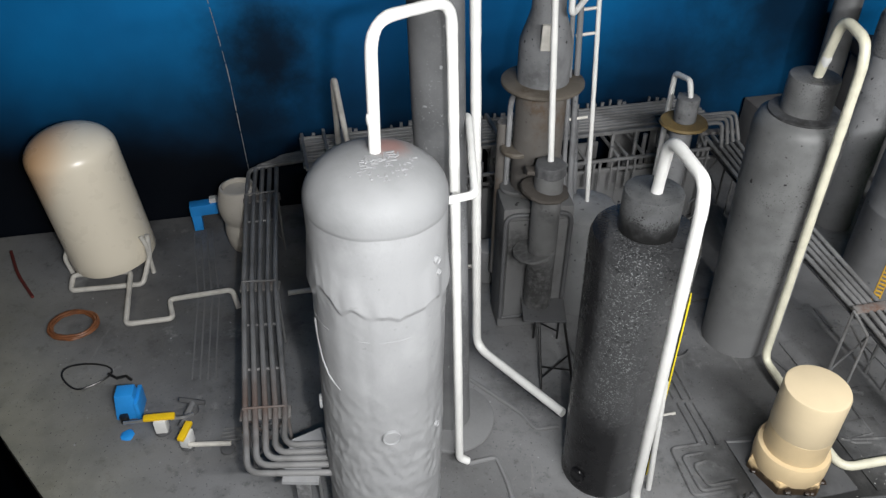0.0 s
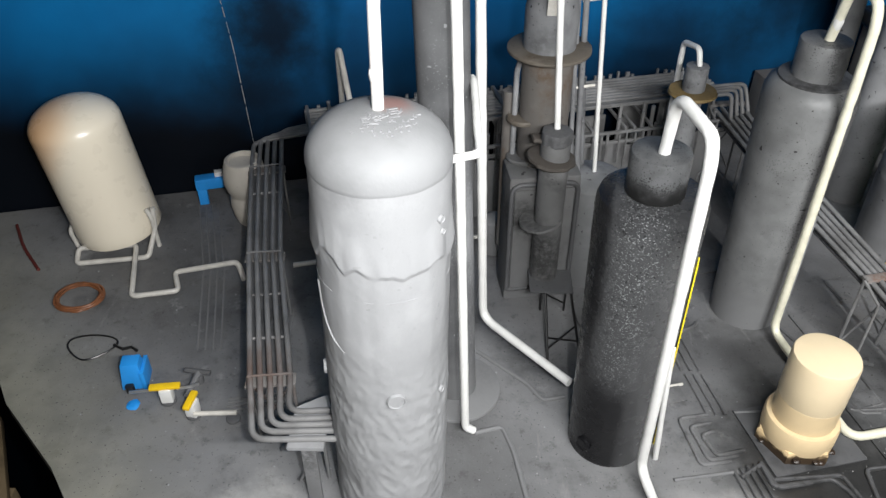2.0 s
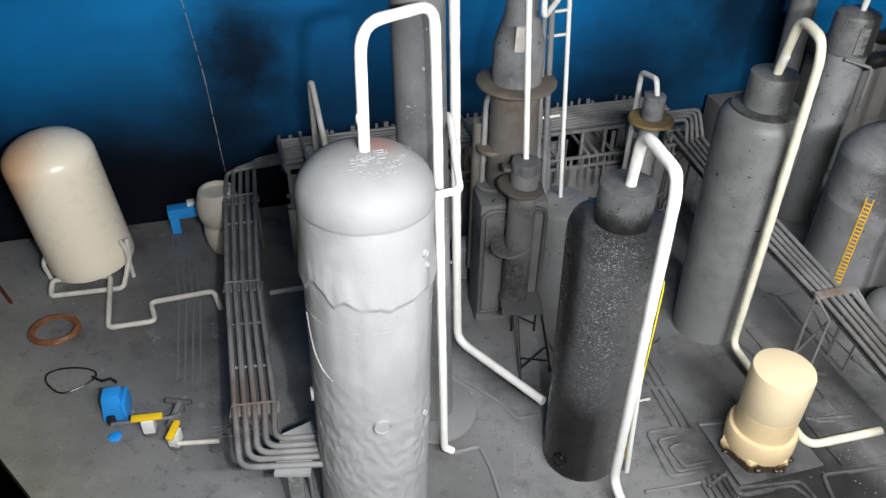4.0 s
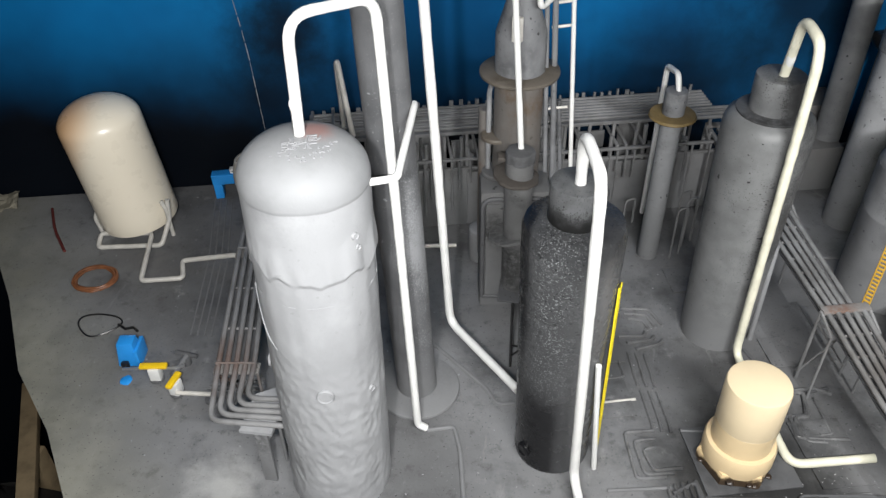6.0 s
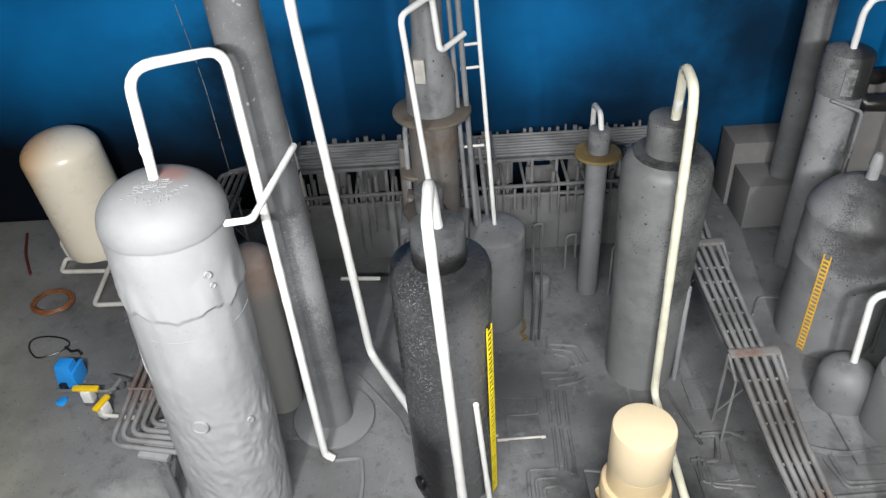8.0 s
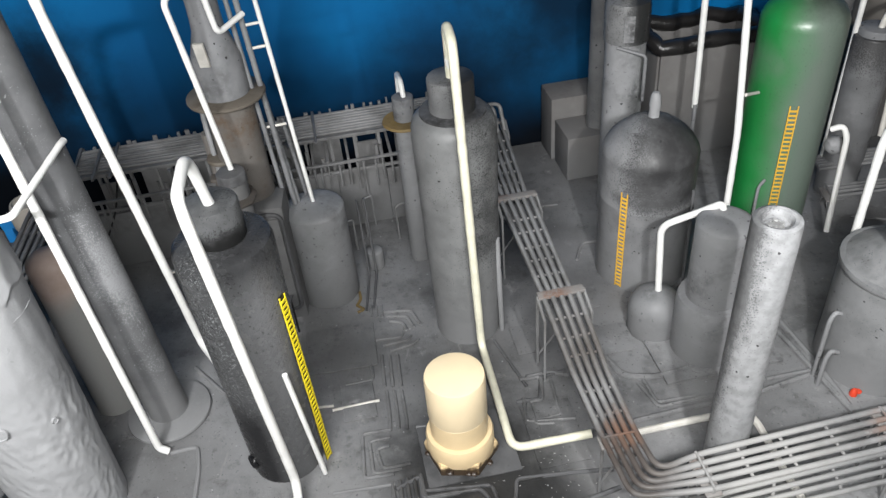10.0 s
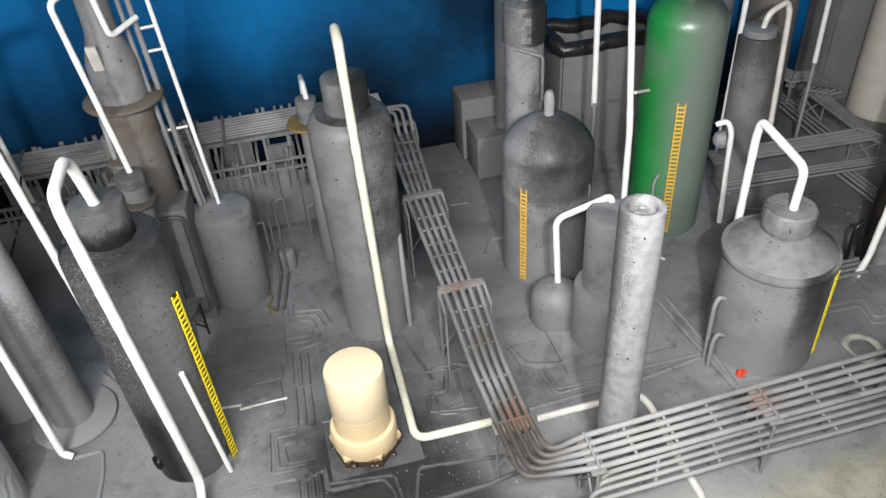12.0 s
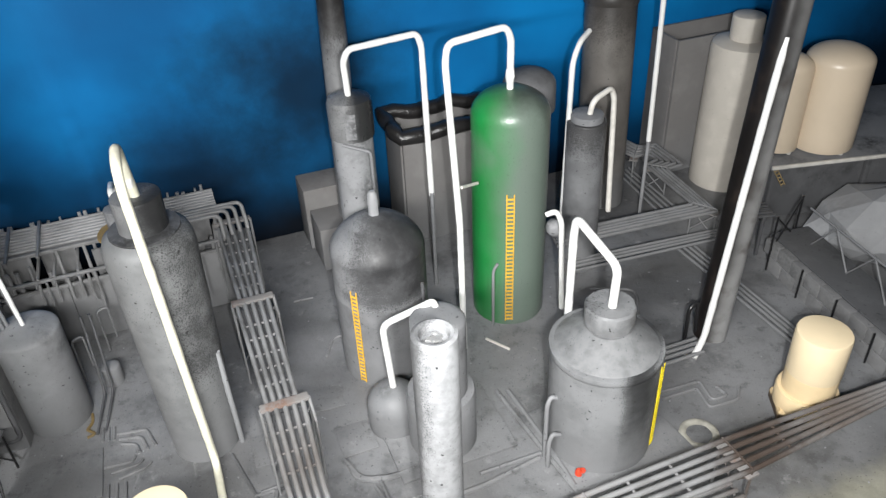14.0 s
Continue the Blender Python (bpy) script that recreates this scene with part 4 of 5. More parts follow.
part("body", lathe([(0, 0), (0.0045, 0.0), (0.004, 0.006), (0.002, 0.009), (0, 0.009)], 9), m_red, valve)
part("wheel", lathe([(0, 0.0), (0.0035, 0.0), (0.004, 0.002), (0, 0.003)], 12), m_red, valve).location = (0.0045, 0.0, 0.004)
pipe([(0.854, 0.652, 0.208), (0.857, 0.655, 0.262), (0.831, 0.727, 0.282), (0.829, 0.728, 0.262), (0.828, 0.726, 0.10)], 0.0049, m_white, "white bent pipe over the cone roofed drum", 0.012)
pipe([(0.834, 0.868, 0.198), (0.846, 0.862, 0.206), (0.853, 0.860, 0.190), (0.861, 0.862, 0.04)], 0.0038, m_white, "white hooked pipe behind the drum", 0.010)
tagged(part("pipe_knuckle", weld(0.852, 0.885, 0.165, 0.013, m_grey), m_grey), "round grey pipe knuckle beside the green vessel", "pipe", "glue blobs")

# black pole and its white pipe
bp = thing("black_pole", 1.068, 0.81, 0, "tall black pole with grey mist on one side", "column", "columns")
leaning(bp, (1.068, 0.812, 0.0), (1.122, 0.872, 0.5))
n = Nodes("black pole paint", 0.35, 0, 0.3)
mistside = n.ramp(n.math("ADD", n.along(0.80, -0.45, -0.06), n.math("MULTIPLY", n.noise(14, 4), 0.024)), 0.488, 0.524)
m_pole = n.colour(n.mix(n.math("MULTIPLY", n.ramp(n.noise(30, 5), 0.50, 0.75), 0.7), n.mix(mistside, (0.007, 0.006, 0.006), (0.27, 0.27, 0.268)), (0.03, 0.022, 0.018))).bump(n.noise(260, 4), 0.0003, 0.3).mat
part("shaft", lathe([(0.0225, 0.0)] + [(0.0225, 0.04 * i) for i in range(1, 19)] + [(0, 0.722)], 40), m_pole, bp)
pipe([(1.107, 0.846, 0.425), (1.040, 0.776, 0.03), (1.020, 0.758, 0.012)], 0.0046, m_white, "white pipe running down the black pole", 0.012)
pipe([(1.022, 0.795, 0.01), (1.020, 0.793, 0.07), (1.034, 0.80, 0.078), (1.04, 0.803, 0.02)], 0.0028, m_black, "black bent wire at the pole's foot", 0.008, "thin rods", "rod", 0, "rod")

# ---- far right: columns, tower, cartons, deck with cream tanks ----
c8 = thing("short_column", 0.928, 1.015, 0, "short smooth grey column with an arched pipe", "column", "columns")
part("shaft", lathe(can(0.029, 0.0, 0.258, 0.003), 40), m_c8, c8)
part("cap", lathe(can(0.024, 0.256, 0.268, 0.002), 36), m_mid, c8)
pipe([(0.930, 1.012, 0.262), (0.934, 1.012, 0.288), (0.966, 1.03, 0.297), (0.972, 1.032, 0.28), (0.971, 1.009, 0.10)], 0.0042, m_offwhite, "dusty white arched pipe on the short column", 0.012)
c7 = thing("broad_column", 1.02, 1.2, 0, "broad brown grey column, darker towards its head", "column", "columns")
leaning(c7, (1.02, 1.2, 0), (1.036, 1.272, 0.5))
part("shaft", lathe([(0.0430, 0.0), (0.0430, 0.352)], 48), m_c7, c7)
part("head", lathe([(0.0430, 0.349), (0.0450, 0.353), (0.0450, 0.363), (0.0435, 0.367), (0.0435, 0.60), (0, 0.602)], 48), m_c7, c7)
pipe([(0.937, 1.062, 0.372), (0.916, 1.037, 0.366), (0.904, 1.024, 0.343), (0.900, 1.02, 0.06)], 0.0040, m_white, "white pipe off the broad column", 0.02)
pipe([(1.068, 1.116, 0.158), (1.058, 1.112, 0.62)], 0.0040, m_white, "tall white riser above the far pipes", 0)
pipe([(1.068, 1.116, 0.161), (1.068, 1.116, 0.0)], 0.0030, m_grey, "grey lower end of the far riser", 0, "thin rods", "rod", 0, "rod")
tw = thing("beige_tower", 1.268, 1.235, 0, "smooth beige grey tower with a narrower head", "tower", "columns")
m_beige = sprayed("beige tower paint", (0.46, 0.43, 0.385), (0.33, 0.315, 0.29), 0.4, 0.1, 0.5, 8)
part("shell", lathe([(0.0560, 0.0), (0.0555, 0.15), (0.0545, 0.258), (0.0525, 0.266), (0.038, 0.272), (0, 0.273)], 56), m_beige, tw)
part("head", lathe(can(0.0270, 0.270, 0.314, 0.003), 40), m_beige, tw)


def carton(x, y, sx, sy, h, label, lip, turn=0.0):
    """An open carton with thick sides and a rolled black bag round its rim."""
    c = thing("carton", x, y, 0, label, "carton", "cartons")
    c.rotation_euler = (0, 0, GRID + turn)
    t = 0.006
    for nm, px, py, wx, wy in (("front_side", 0, -sy / 2, sx, t), ("back_side", 0, sy / 2, sx, t), ("left_side", -sx / 2, 0, t, sy - t), ("right_side", sx / 2, 0, t, sy - t)):
        part(nm, slab(wx, wy, h, 0.0012), m_carton, c).location = (px, py, 0)
    if lip:
        pts = []
        for k in range(41):
            a = 2 * math.pi * k / 40
            sq = max(abs(math.cos(a)), abs(math.sin(a)))
            w = 0.008 * noise.noise(Vector((math.cos(a) * 3, math.sin(a) * 3, h * 9)))
            pts.append((math.cos(a) / sq * (sx / 2 + 0.004 + w), math.sin(a) / sq * (sy / 2 + 0.004 + w), h + 0.006 + 1.2 * w))
        part("rolled_rim", sweep(bmesh.new(), pts, 0.0125, 10, 0.25), m_bag, c, "black rolled bag rim")
        part("bag", slab(sx - 0.02, sy - 0.02, 0.012, 0.004), m_bag, c, "black bag film inside").location = (0, 0, h - 0.03)
    return c


m_carton = sprayed("grey carton board", (0.15, 0.145, 0.142), (0.11, 0.10, 0.095), 0.4, 0.1, 0.7, 8, foot=True)
carton(0.737, 1.187, 0.17, 0.085, 0.196, "large grey brown carton with a rolled black bag rim", True)
carton(1.253, 1.330, 0.20, 0.075, 0.264, "tall grey carton behind the beige tower", False)
b1 = tagged(part("box", slab(0.105, 0.06, 0.114, 0.002), m_carton), "plain grey card box beside the backdrop", "box", "boxes")
b1.matrix_world = Matrix.Translation((0.542, 1.178, 0.0)) @ Matrix.Rotation(GRID, 4, "Z")
b2 = tagged(part("box", slab(0.075, 0.070, 0.078, 0.002), m_carton), "small grey card box in front of the taller one", "box", "boxes")
b2.matrix_world = Matrix.Translation((0.549, 1.112, 0.0)) @ Matrix.Rotation(GRID, 4, "Z")

deck = thing("raised_deck", 1.525, 1.205, 0, "dark raised deck on posts beside the backdrop", "platform", "decks")
deck.rotation_euler = (0, 0, 0.02)
part("top", slab(0.52, 0.26, 0.008, 0.0015), m_mid, deck).location = (0, 0.0, 0.104)
part("edge_rail", slab(0.52, 0.004, 0.006, 0.001), m_offwhite, deck, "pale edge strip").location = (0, -0.132, 0.108)
part("skirt", slab(0.515, 0.006, 0.103, 0.001), m_dark, deck).location = (0, -0.11, 0.0)
for x in (-0.25, -0.08, 0.1, 0.25):
    part("post", slab(0.008, 0.008, 0.103, 0.001), m_dark, deck).location = (x, -0.122, 0)
for x, y, r, zt, lb in ((1.384, 1.134, 0.0530, 0.290, "cream domed tank on the raised deck"), (1.306, 1.135, 0.0330, 0.280, "smaller cream domed tank on the raised deck")):
    tk = thing("cream_tank", x, y, 0.112, lb, "tank", "cream tanks")
    part("shell", lathe(dome(r, 0.004, zt - 0.112 - 0.026, 0.026, 10), 56), m_tank, tk)
    for k in range(3):
        a = 2 * math.pi * k / 3 - 1.3
        part("leg", slab(0.006, 0.006, 0.006, 0.001), m_offwhite, tk).location = (0.9 * r * math.cos(a), 0.9 * r * math.sin(a), 0)

# low block wall with posts and braces along the far right bay
lw = thing("block_wall", 1.226, 0.95, 0, "low grey block wall with thin black posts", "wall", "walls")
d = Vector((1.262, 0.70, 0)) - Vector((1.226, 0.95, 0))
lw.matrix_world = Matrix.Translation((1.226, 0.95, 0)) @ Matrix.Rotation(math.atan2(d.y, d.x), 4, "Z")
m_block = sprayed("pale block paint", (0.17, 0.17, 0.172), (0.09, 0.09, 0.09), 0.4, 0.3, 0.7, 14)
shared = None
for row in range(2):
    for k in range(9):
        if shared is None:
            b = part("block", slab(0.0315, 0.012, 0.0235, 0.001), m_block, lw)
            shared = b.data
        else:
            b = part("block", None, None, lw, data=shared)
        b.location = (0.016 + 0.0325 * k - (0.014 if row else 0), 0.0006 * ((k * 7 + row) % 3), 0.0245 * row)
for k in range(4):
    part("post", bar([(0.005 + 0.075 * k, -0.009, 0), (0.005 + 0.075 * k, -0.009, 0.10 if k == 0 else 0.052)], 0.0016, 0, 8), m_black, lw)
    if k < 3:
        part("brace", bar([(0.02 + 0.08 * k, 0.052, 0.046), (0.06 + 0.08 * k, 0.052, 0.10), (0.10 + 0.08 * k, 0.052, 0.046)], 0.0016, 0, 8), m_mid, lw)
part("top_rail", bar([(0.0, 0.052, 0.10), (0.29, 0.052, 0.10)], 0.0018, 0, 8), m_mid, lw)
part("brace", bar([(0.005, -0.009, 0.098), (-0.03, 0.060, 0.03)], 0.0015, 0, 8), m_black, lw)
part("brace", bar([(0.005, -0.009, 0.035), (-0.03, 0.060, 0.10)], 0.0015, 0, 8), m_black, lw)
part("post", bar([(-0.03, 0.060, 0.0), (-0.03, 0.060, 0.104)], 0.0018, 0, 8), m_black, lw)
ramp = tagged(part("ramp", slab(0.30, 0.07, 0.045, 0.002), m_dark), "dark trough behind the block wall", "trough", "plates")
ramp.matrix_world = Matrix.Translation((1.29, 0.835, 0.0)) @ Matrix.Rotation(math.atan2(d.y, d.x), 4, "Z")
bm = bmesh.new()
bmesh.ops.create_icosphere(bm, subdivisions=2, radius=1)
for v in bm.verts:
    k = 1 + 0.35 * noise.noise(v.co * 1.3)
    v.co = Vector((v.co.x * 0.12, v.co.y * 0.075, v.co.z * 0.075)) * k
    v.co.z = max(v.co.z, -0.03)
heap = tagged(part("crumpled_block", bm, m_pale, smooth=False), "crumpled grey painted paper heap beside the deck", "heap", "heaps")
heap.location = (1.43, 0.975, 0.035)
ladder((1.284, 1.052, 0.085), (1.274, 1.068, 0.111), (-0.5, -0.5, 0.7), 0.006, 0.006, m_ochre, "amber stair ladder leaning on the deck")

# ---- cream tank on its wire frame ----
ta = thing("cream_tank", -0.494, 0.862, 0.0, "glossy cream domed tank on a bent white wire frame", "tank", "cream tanks")
shell = part("shell", lathe(dome(0.0582, 0.016, 0.182, 0.036, 14), 80), m_tank_tinted, ta)
leaning(shell, (0.0125, 0.006, 0.0), (-0.0055, 0.001, 0.2))
for a, r, z in ((-2.75, 0.056, 0.026), (-0.30, 0.057, 0.050)):
    c, s = math.cos(a), math.sin(a)
    part("leg", bar([(r * c + 0.011, r * s, z + 0.012), ((r + 0.006) * c + 0.011, (r + 0.006) * s, z), ((r + 0.004) * c + 0.013, (r + 0.004) * s, 0.0)], 0.0032, 0.006), m_offwhite, ta)
part("ground_frame", bar([(-0.009, -0.040, 0.012), (-0.031, -0.042, 0.012), (-0.027, -0.066, 0.004), (0.067, -0.049, 0.004), (0.072, -0.018, 0.03), (0.073, -0.012, 0.062)], 0.0036, 0.007), m_offwhite, ta)
pipe([(-0.485, 0.822, 0.014), (-0.448, 0.830, 0.012), (-0.423, 0.731, 0.004), (-0.365, 0.744, 0.004), (-0.380, 0.779, 0.006), (-0.290, 0.774, 0.030), (-0.283, 0.765, 0.006)], 0.0036, m_offwhite, "dusty white pipe zigzagging from the tank to the rack", 0.008)
pipe([(-0.212, 0.757, 0.04), (-0.168, 0.768, 0.04)], 0.0034, m_offwhite, "short white pipe behind the rack", 0)

# ---- left clutter ----
bm = bmesh.new()
for k, (r, dz) in enumerate(((0.029, 0.002), (0.026, 0.004), (0.031, 0.003), (0.028, 0.006), (0.0305, 0.005))):
    pts = []
    for i in range(49):
        a = 2 * math.pi * i / 48
        w = 0.0025 * noise.noise(Vector((math.cos(a) * 2, math.sin(a) * 2, k * 3.3)))
        pts.append((-0.490 + (r + w) * math.cos(a), 0.727 + (r + w) * 0.86 * math.sin(a), dz + 0.0015))
    sweep(bm, pts, 0.0016, 8)
tagged(part("wire_coil", bm, m_orange), "coil of rusty orange wire lying on the board", "coil", "wires")
pts = []
for i in range(33):
    a = 2 * math.pi * i / 32
    pts.append((-0.442 + 0.028 * math.cos(a) + 0.006 * math.sin(2 * a), 0.640 + 0.021 * math.sin(a), 0.002))
bm = sweep(bmesh.new(), pts, 0.0012, 8)
sweep(bm, [(-0.415, 0.645, 0.002), (-0.402, 0.638, 0.002), (-0.392, 0.641, 0.003), (-0.384, 0.636, 0.002)], 0.002, 8)
tagged(part("wire_loop", bm, m_black), "loose loop of thin black wire on the board", "wire", "wires")
tagged(part("wire_scrap", bar([(-0.645, 0.884, 0.002), (-0.61, 0.83, 0.004), (-0.569, 0.784, 0.002)], 0.0022, 0.02, 8), plain("red wire", (0.11, 0.02, 0.016), 0.6)), "scrap of dark red wire on the board", "wire", "wires")
bv = thing("stopcock", -0.368, 0.588, 0.0, "blue plastic stopcock standing on the board", "stopcock", "valves")
bm = slab(0.028, 0.024, 0.036, 0.002)
for v in bm.verts:
    if v.co.z > 0.02:
        v.co.x *= 0.72
        v.co.y *= 0.75
part("grip", bm, m_blue, bv)
part("fin", slab(0.005, 0.030, 0.026, 0.001), m_blue, bv).location = (0.012, 0.002, 0.0)
part("socket", lathe(can(0.005, 0.0, 0.010, 0.001), 14), m_black, bv).location = (-0.004, -0.014, 0.0)
bv.rotation_euler = (0, 0, 0.15)
tagged(part("blue_chip", weld(-0.360, 0.553, 0.001, 0.008, m_blue, squash=0.25), m_blue), "flattened blue plastic chip on the board", "chip", "valves")


def tap(x, y, turn, label, rod=True):
    t = thing("small_valve", x, y, 0.0, label, "valve", "valves")
    t.rotation_euler = (0, 0, turn)
    part("seat", lathe(can(0.009, 0.0, 0.004, 0.001), 20), m_dark, t)
    part("body", slab(0.014, 0.013, 0.020, 0.0025), m_white, t).location = (0, 0, 0.003)
    part("lever", slab(0.034 if rod else 0.026, 0.008, 0.005, 0.0018), m_yellow, t, "yellow lever").location = (0.0, 0.0, 0.022)
    if not rod:
        return t
    part("stem", bar([(-0.040, 0.002, 0.018), (-0.010, 0.001, 0.020)], 0.0018, 0, 8), m_steel, t)
    part("outlet", bar([(0.012, 0, 0.020), (0.026, 0, 0.020), (0.034, 0.008, 0.016)], 0.002, 0.004, 8), m_steel, t)
    return t


tap(-0.322, 0.560, 0.15, "small white valve with a yellow lever and steel stem")
tap(-0.288, 0.541, 1.45, "small white valve with its yellow lever turned along the pipes", False)
pipe([(-0.284, 0.533, 0.012), (-0.238, 0.536, 0.012)], 0.0028, m_offwhite, "short pale stub pipe beside the valves", 0)
tagged(part("rubber_foot", lathe(can(0.008, 0.0, 0.004, 0.001), 18), m_dark), "dark rubber foot under the stub pipe", "foot", "valves").location = (-0.243, 0.536, 0.0)
tee = thing("tee_valve", -0.300, 0.560, 0.0, "dark grey tee valve with a flat cross handle", "valve", "valves")
part("stem", bar([(0.0, 0.0, 0.010), (0.004, 0.034, 0.011)], 0.0036, 0, 10), m_mid, tee)
part("cross_handle", bar([(-0.012, 0.037, 0.012), (0.018, 0.033, 0.012)], 0.0030, 0, 8), m_dark, tee)
part("socket", lathe(can(0.006, 0.0, 0.012, 0.001), 14), m_dark, tee).location = (0.004, 0.030, 0.0)
pot = thing("pot", -0.305, 0.913, 0, "beige grey pot with a flared rim", "pot", "process vessels")
part("body", lathe([(0.020, 0.0), (0.0245, 0.012), (0.0265, 0.030), (0.0255, 0.042), (0.0240, 0.046), (0.0245, 0.049), (0.0275, 0.054), (0.0305, 0.066), (0.0305, 0.078), (0.0280, 0.092), (0.0245, 0.102), (0.0215, 0.103), (0.0205, 0.096), (0, 0.095)], 48), m_beige, pot)
bb = thing("blue_bracket", -0.366, 0.960, 0, "blue plastic bracket with a white tab", "bracket", "valves")
bb.rotation_euler = (0, 0, 0.28)
part("beam", slab(0.060, 0.018, 0.018, 0.002), m_blue, bb).location = (0.0, 0, 0.026)
part("leg", slab(0.014, 0.018, 0.028, 0.002), m_blue, bb).location = (-0.022, 0, 0.0)
part("leg", slab(0.010, 0.016, 0.028, 0.002), m_blue, bb).location = (0.024, 0, 0.0)
part("tab", slab(0.012, 0.010, 0.008, 0.001), m_white, bb).location = (0.006, 0, 0.043)
pipe([(-0.161, 0.938, 0.10), (-0.1575, 0.919, 0.259), (-0.1560, 0.917, 0.264), (-0.1540, 0.914, 0.258), (-0.132, 0.897, 0.10)], 0.0040, m_offwhite, "white pipe bent into a narrow peak behind the pale vessel", 0.002)
tagged(part("wire", bar([(-0.17, 0.83, 0.001), (-0.175, 0.85, 0.05), (-0.150, 0.88, 0.10), (-0.135, 0.90, 0.16)], 0.0015, 0.02, 8), m_black), "thin black wire hanging off the rack", "wire", "wires")

# ---- pipe racks ----


def trestle(rack, a, b, z, plate=0.016, material=None, foot=0.0, brace=True):
    """A two-legged frame from a to b (x, y) that carries pipes at height z: posts, beam, rusty band, cross brace."""
    a, b = Vector((*a, 0)), Vector((*b, 0))
    d = (b - a)
    ang = math.atan2(d.y, d.x)
    tr = part("trestle", slab(d.length + 0.008, plate, 0.003, 0.0008), material or m_band, rack, "banded cross beam")
    tr.matrix_world = Matrix.Translation(((a + b) / 2).to_tuple()[:2] + (z - 0.0065,)) @ Matrix.Rotation(ang, 4, "Z")
    inv = tr.matrix_world.inverted()

    def sub(name, p, q, r=0.0017):
        part(name, bar([inv @ Vector(p), inv @ Vector(q)], r, 0, 8), m_rack, tr)

    for p in (a, b):
        sub("post", (p.x, p.y, foot), (p.x, p.y, z + 0.004))
    if brace:
        sub("brace", (a.x, a.y, foot + 0.2 * z), (b.x, b.y, z - 0.008), 0.0013)
        sub("brace", (b.x, b.y, foot + 0.2 * z), (a.x, a.y, z - 0.008), 0.0013)
    sub("tie", (a.x, a.y, z + 0.004), (b.x, b.y, z + 0.004), 0.0013)


def rack(label, lefts, rights, count, r=0.0032, bend=0.012, frames=(), material=None, cross=(), gap_sheets=()):
    """Parallel pipes between two edge lines given station by station (x, y, z); frames: stations that carry trestles."""
    th = thing("pipe_rack", lefts[0][0], lefts[0][1], 0, label, "pipe rack", "pipe racks")
    bpy.context.view_layer.update()
    o = Vector(th.location)
    for i in range(count):
        s = (i + 0.12) / (count - 0.76)
        pts = [Vector(a).lerp(Vector(b), s) - o + Vector((0, 0, 0.0006 * ((i * 5) % 3))) for a, b in zip(lefts, rights)]
        part("pipe", bar(pts, r, bend, 10, 0.02), material or m_rack, th)
    for k in frames:
        trestle(th, lefts[k][:2], rights[k][:2], 0.5 * (lefts[k][2] + rights[k][2]))
    # dark sheets added under the pipes, standing for the shade in their gaps
    for k in gap_sheets:
        a0, a1, b0, b1 = (Vector(p) - o - Vector((0, 0, 0.0075)) for p in (lefts[k], lefts[k + 1], rights[k], rights[k + 1]))
        bm = bmesh.new()
        up = [bm.verts.new(p) for p in (a0, a1, b1, b0)]
        dn = [bm.verts.new(p - Vector((0, 0, 0.002))) for p in (a0, a1, b1, b0)]
        bm.faces.new(up), bm.faces.new(dn[::-1])
        for i in range(4):
            j = (i + 1) % 4
            bm.faces.new((up[i], dn[i], dn[j], up[j]))
        part("gap_sheet", bm, m_dark, th, "dark sheet added below the pipes as shade for the gaps", False)
    for k, s in cross:
        a = Vector(lefts[k]).lerp(Vector(lefts[k + 1]), s)
        b = Vector(rights[k]).lerp(Vector(rights[k + 1]), s)
        part("clamp", bar([a - o - Vector((0, 0, 0.003)), b - o - Vector((0, 0, 0.003))], 0.0017, 0, 8), m_rack, th)
    return th


bpy.context.view_layer.update()
# rack along the middle of the board, then turning along the front
L3 = [(0.462, 0.656, 0.110), (0.490, 0.543, 0.098), (0.512, 0.470, 0.090), (0.531, 0.404, 0.090), (0.607, 0.412, 0.090), (0.795, 0.462, 0.090), (0.969, 0.506, 0.090), (1.20, 0.586, 0.090)]
R3 = [(0.504, 0.668, 0.110), (0.526, 0.552, 0.098), (0.546, 0.478, 0.090), (0.561, 0.434, 0.090), (0.598, 0.452, 0.090), (0.787, 0.505, 0.090), (0.956, 0.551, 0.090), (1.21, 0.608, 0.090)]
rack("long grey rack of five pipes turning along the board's front", L3, R3, 5, 0.0031, 0.016, (2, 4, 5, 6), gap_sheets=(0, 1), cross=((0, 0.25), (0, 0.5), (0, 0.72), (1, 0.2), (1, 0.6), (4, 0.22), (4, 0.45), (4, 0.7), (5, 0.3), (5, 0.6), (6, 0.25), (6, 0.5)))
LA, RA = [(0.374, 1.028, 0.128), (0.418, 0.862, 0.107)], [(0.418, 1.036, 0.128), (0.450, 0.871, 0.107)]
LB, RB = [(0.414, 0.850, 0.114), (0.463, 0.664, 0.104)], [(0.456, 0.860, 0.114), (0.497, 0.674, 0.104)]
for lefts, rights in ((LA, RA), (LB, RB)):
    rack("grey section of five close pipes between two brackets", lefts, rights, 5, 0.0031, 0, (), gap_sheets=(0,), cross=((0, 0.2), (0, 0.34), (0, 0.5), (0, 0.63), (0, 0.78), (0, 0.92)))


